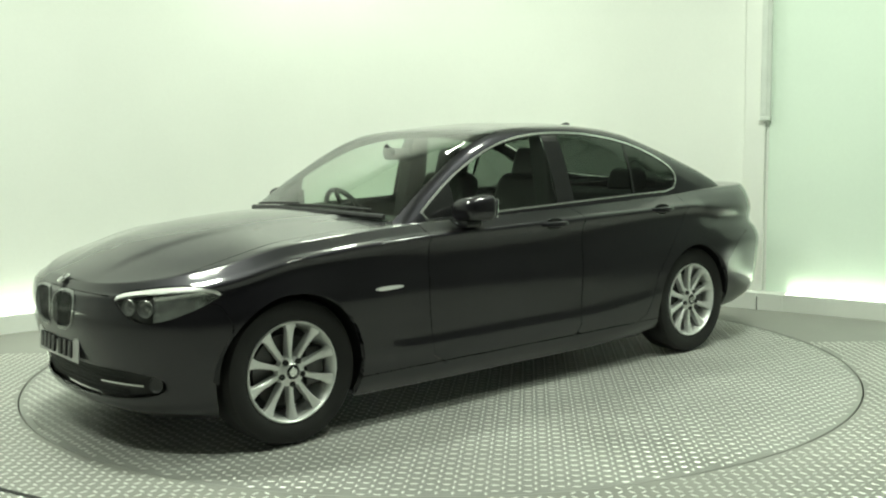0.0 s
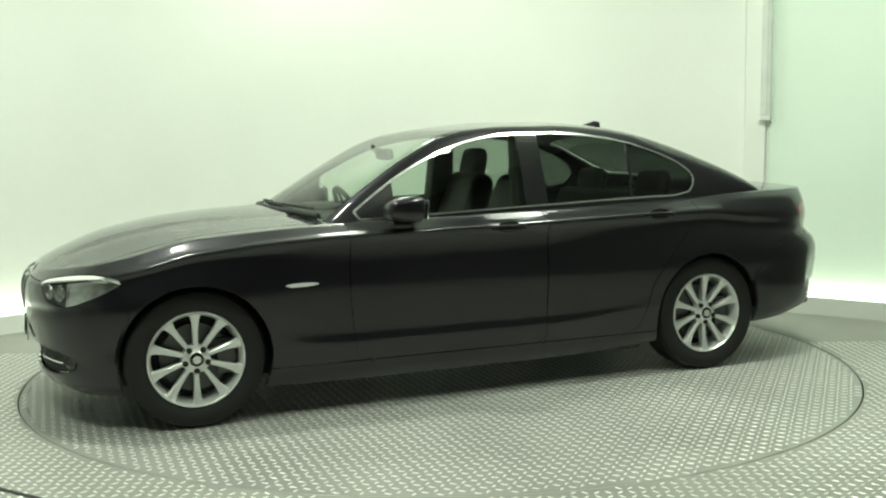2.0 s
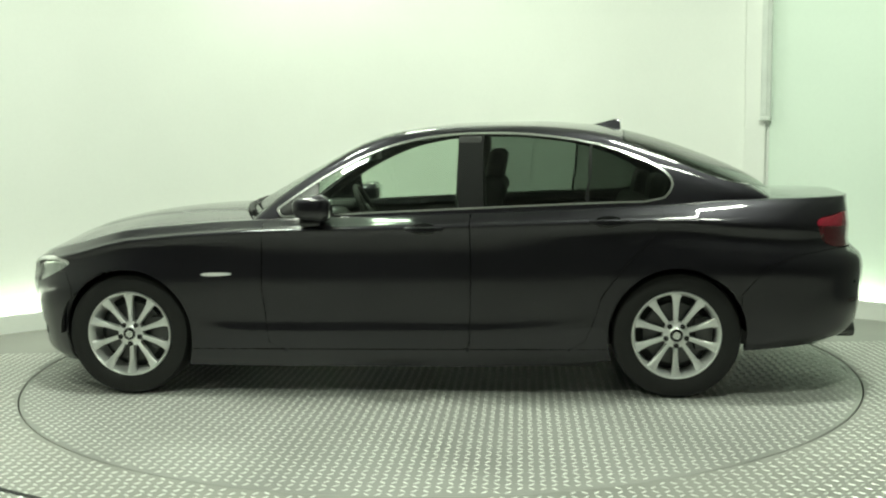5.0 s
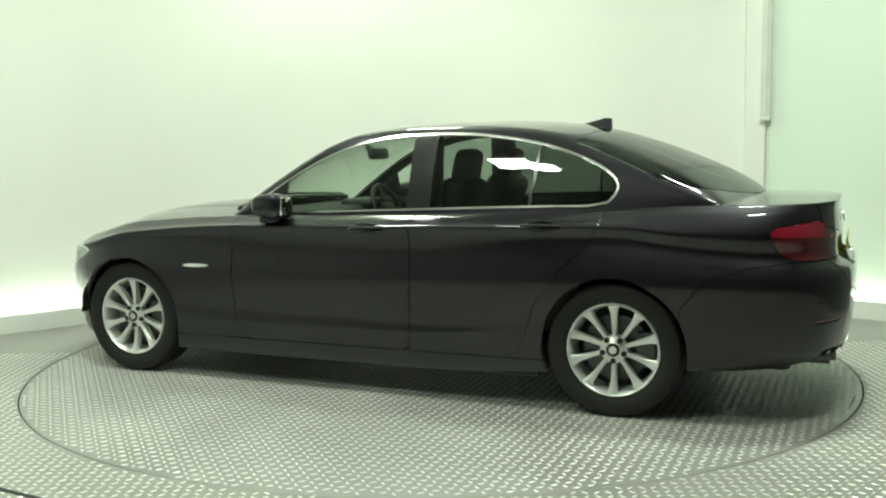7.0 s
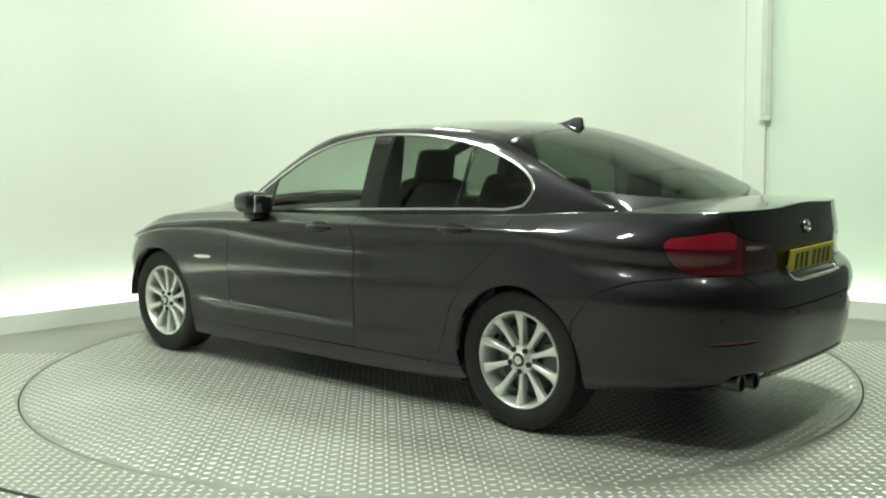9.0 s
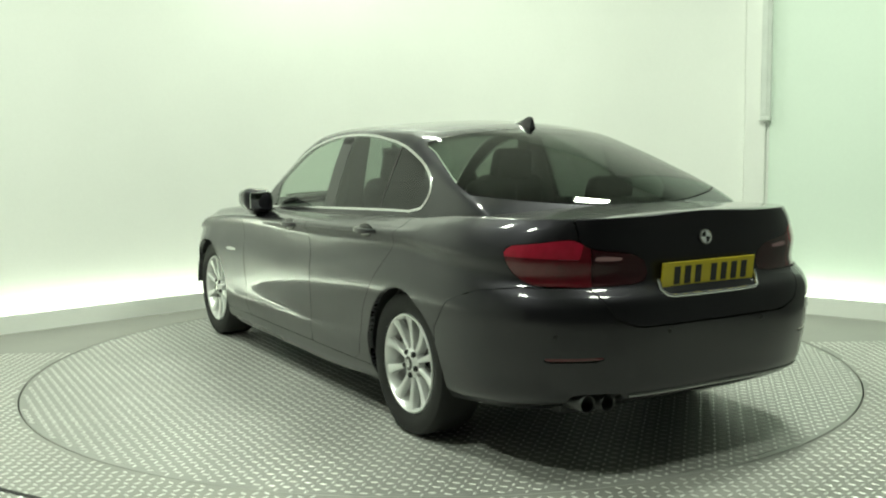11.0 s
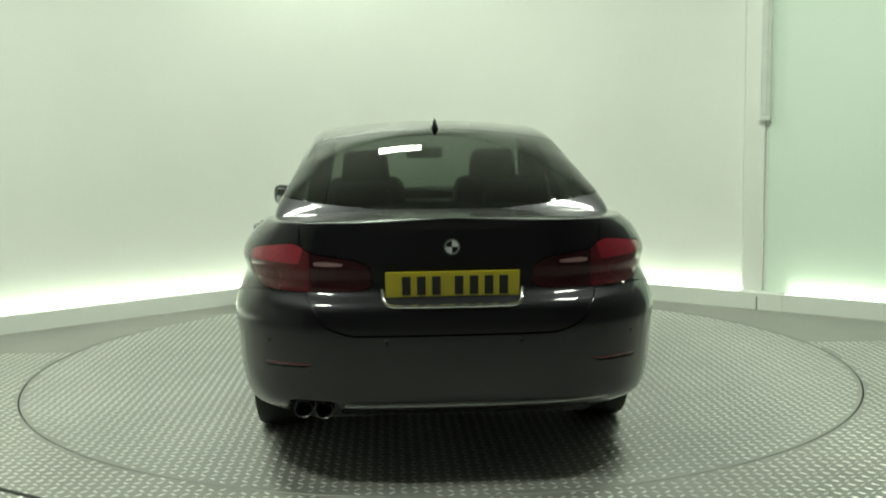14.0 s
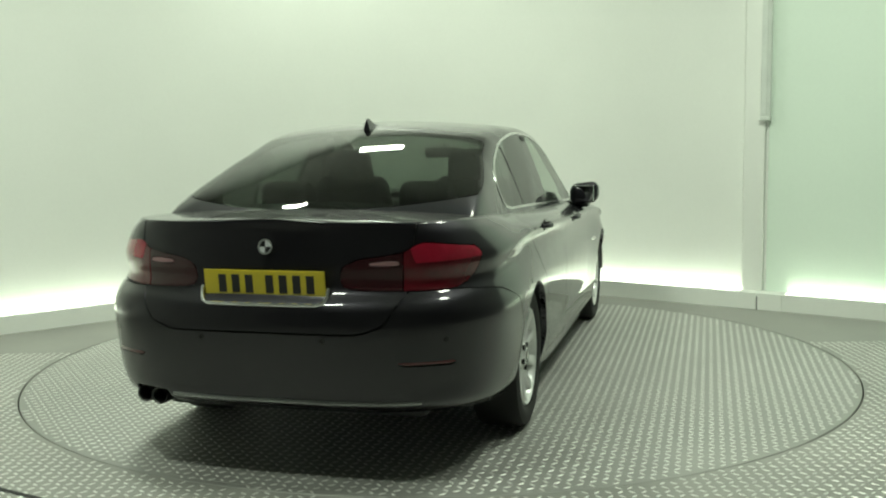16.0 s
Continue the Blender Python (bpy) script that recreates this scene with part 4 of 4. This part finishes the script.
# Shark-fin aerial on the roof.
bm = bmesh.new()
rings = []
for t in np.linspace(0, 1, 9):
    x = -1.10 - 0.17 * t
    h = 0.004 + 0.055 * min(1, t * 1.25) ** 1.3
    w = 0.022 * (1 - 0.15 * t)
    z0 = float(TOP_Z(x)) - 0.004
    rings.append([bm.verts.new(v) for v in ((x, -w, z0), (x, -w * 0.35, z0 + h * 0.75), (x, 0, z0 + h), (x, w * 0.35, z0 + h * 0.75), (x, w, z0))])
for a, b in zip(rings, rings[1:]):
    for i in range(4):
        bm.faces.new((a[i], a[i + 1], b[i + 1], b[i]))
bm.faces.new(rings[0]), bm.faces.new(rings[-1])
bmesh.ops.recalc_face_normals(bm, faces=bm.faces)
part("roof_aerial", bm, PAINT, car, "small shark-fin roof aerial")

# Cowl and wipers at the foot of the windscreen.
pts = [(0.955 - 0.33 * y * y, y, 1.012 - 0.05 * y * y) for y in np.linspace(-0.66, 0.66, 21)]
part("cowl", tube_bm(pts, 0.016, 8), PLASTIC, car)
for y0, y1 in ((-0.60, 0.02), (-0.02, 0.56)):
    pts = [(0.925 - 0.33 * y * y - 0.02 * (y - y0), y, 1.035 - 0.05 * y * y + 0.012 * (y - y0)) for y in np.linspace(y0, y1, 9)]
    part("wiper", tube_bm(pts, 0.007, 6), PLASTIC, car)

# ---- underside ----
part("floor_pan", box_bm(-1.08, 1.08, -0.8, 0.8, 0.15, 0.4, 0.02), PLASTIC, car)
part("engine_bay", box_bm(1.0, 2.05, -0.6, 0.6, 0.17, 0.66, 0.04), PLASTIC, car)
part("boot_floor", box_bm(-2.3, -1.0, -0.6, 0.6, 0.23, 0.75, 0.04), PLASTIC, car)
for x in (1.484, -1.484):
    part("axle", lathe_bm([(0.05, -0.75), (0.05, 0.75)], 12, "y"), STEEL, car).location = (x, 0, 0.337)


# ---- cabin ----
def seat(x, y, wide, front=True):
    """Cushion, raked backrest with bolsters and a narrower shoulder."""
    base = part("seat", box_bm(x - 0.26, x + 0.27, y - wide, y + wide, 0.42, 0.60, 0.07, seg=3), LEATHER, car)
    bm = box_bm(-0.08, 0.08, -wide, wide, 0.0, 0.68 if front else 0.54, 0.065, seg=4)
    for v in bm.verts:
        if front:
            v.co.y *= 1 - 0.22 * max(0.0, v.co.z / 0.68 - 0.6) / 0.4
        v.co.x += 0.25 * v.co.y ** 2 * (1 if front else 0.2)
    bmesh.ops.transform(bm, matrix=pose(x - 0.26, y, 0.52, 0, -20, 0), verts=bm.verts)
    part("backrest", bm, LEATHER, base)
    return base


def head_restraint(x, y, z, w=0.13, h=0.19):
    bm = box_bm(-0.05, 0.05, -w, w, 0.0, h, 0.048, seg=4)
    for v in bm.verts:
        v.co.y *= 1 - 0.12 * (v.co.z / h) ** 2
    bmesh.ops.transform(bm, matrix=pose(x, y, z, 0, -12, 0), verts=bm.verts)
    ob = part("head_restraint", bm, LEATHER, car)
    for s in (-0.05, 0.05):
        part("restraint_post", tube_bm([(x + 0.01, y + s, z - 0.08), (x, y + s, z + 0.03)], 0.007, 6), STEEL, ob)


for y in (0.37, -0.37):
    seat(-0.05, y, 0.27)
    head_restraint(-0.51, y, 1.13, 0.14, 0.2)
seat(-0.98, 0.0, 0.66, False)
for y in (0.37, -0.37):
    head_restraint(-1.42, y, 1.01, 0.15, 0.17)
part("parcel_shelf", box_bm(-1.98, -1.4, -0.62, 0.62, 0.98, 1.02, 0.01), DASH, car)
dash = part("dashboard", box_bm(0.42, 0.92, -0.7, 0.7, 0.72, 0.965, 0.06, seg=3), DASH, car)
part("instrument_hood", box_bm(0.38, 0.62, -0.56, -0.2, 0.93, 1.0, 0.03, seg=3), DASH, dash)
part("centre_console", box_bm(-0.3, 0.45, -0.12, 0.12, 0.4, 0.72, 0.04), DASH, dash)
ring = [(0.185 * math.cos(a), 0.185 * math.sin(a), 0) for a in np.linspace(0, 2 * math.pi, 33)]
steer = part("steering_wheel", tube_bm(ring, 0.016, 8, False), LEATHER, car)
steer.matrix_local = pose(0.33, -0.37, 0.92, 0, -64, 0)
part("steering_boss", box_bm(-0.06, 0.06, -0.07, 0.07, -0.03, 0.015, 0.02), DASH, steer)
for a in (0, 90, 180, 270):
    part("steering_spoke", box_bm(0.05, 0.18, -0.016, 0.016, -0.012, 0.004, 0.004, pose(0, 0, 0, 0, 0, a)), DASH, steer)
part("rear_view_mirror", box_bm(-0.02, 0.02, -0.12, 0.12, -0.035, 0.035, 0.018, pose(0.22, 0, 1.30, 0, 10, 0)), PLASTIC, car)
part("mirror_stem", tube_bm([(0.24, 0, 1.31), (0.30, 0, 1.345)], 0.018, 8), PLASTIC, car)
dome.panel("headlining", "roof", DASH, car, flange=0.0, lift=-0.022)
for s in (1, -1):
    bm = box_bm(-0.50, -0.30, -0.065, 0.05, 0.7, 1.4, 0.02)
    for v in bm.verts:
        lean = max(0.0, v.co.z - 0.98) / 0.42
        v.co.y = s * (v.co.y + 0.735 - 0.14 * lean)
        v.co.x = -0.40 + (v.co.x + 0.40) * (1 - 0.35 * lean)
    bmesh.ops.recalc_face_normals(bm, faces=bm.faces)
    part("inner_pillar", bm, DASH, car)
    part("belt_strap", box_bm(-0.42, -0.38, s * 0.64 - 0.004, s * 0.64 + 0.004, 0.75, 1.28, 0.002), PALE_BELT, car)
    part("door_card", box_bm(-1.3, 0.68, s * 0.79 - 0.02, s * 0.79 + 0.02, 0.4, 0.965, 0.015), DASH, car)


def motions():
    for thing, off in ((turntable, (0.0, 0.0)), (car, (0.159, 0.073))):
        rows = []
        for t, a in TURN:
            c, s = math.cos(radians(a)), math.sin(radians(a))
            rows.append((t, pose(c * off[0] - s * off[1], s * off[0] + c * off[1], 0, 0, 0, a)))
        walk(thing, rows)


# Seconds and heading of the car; it turns about nine degrees a second.
TURN = [(0.0, 219.74), (0.5, 215.33), (1.0, 210.89), (1.5, 206.45), (2.0, 202.0), (2.5, 197.56), (3.0, 193.09), (3.5, 188.6), (4.0, 184.08),
        (5.25, 172.7), (6.5, 161.3), (7.0, 156.72), (7.5, 152.14), (8.0, 147.56), (8.5, 142.99), (9.75, 131.5), (11.0, 119.99), (11.5, 115.52),
        (12.0, 111.11), (12.5, 106.65), (13.0, 102.1), (13.5, 97.53), (14.0, 92.97), (14.5, 88.4), (15.0, 83.78), (15.5, 79.18), (16.0, 74.6)]
motions()
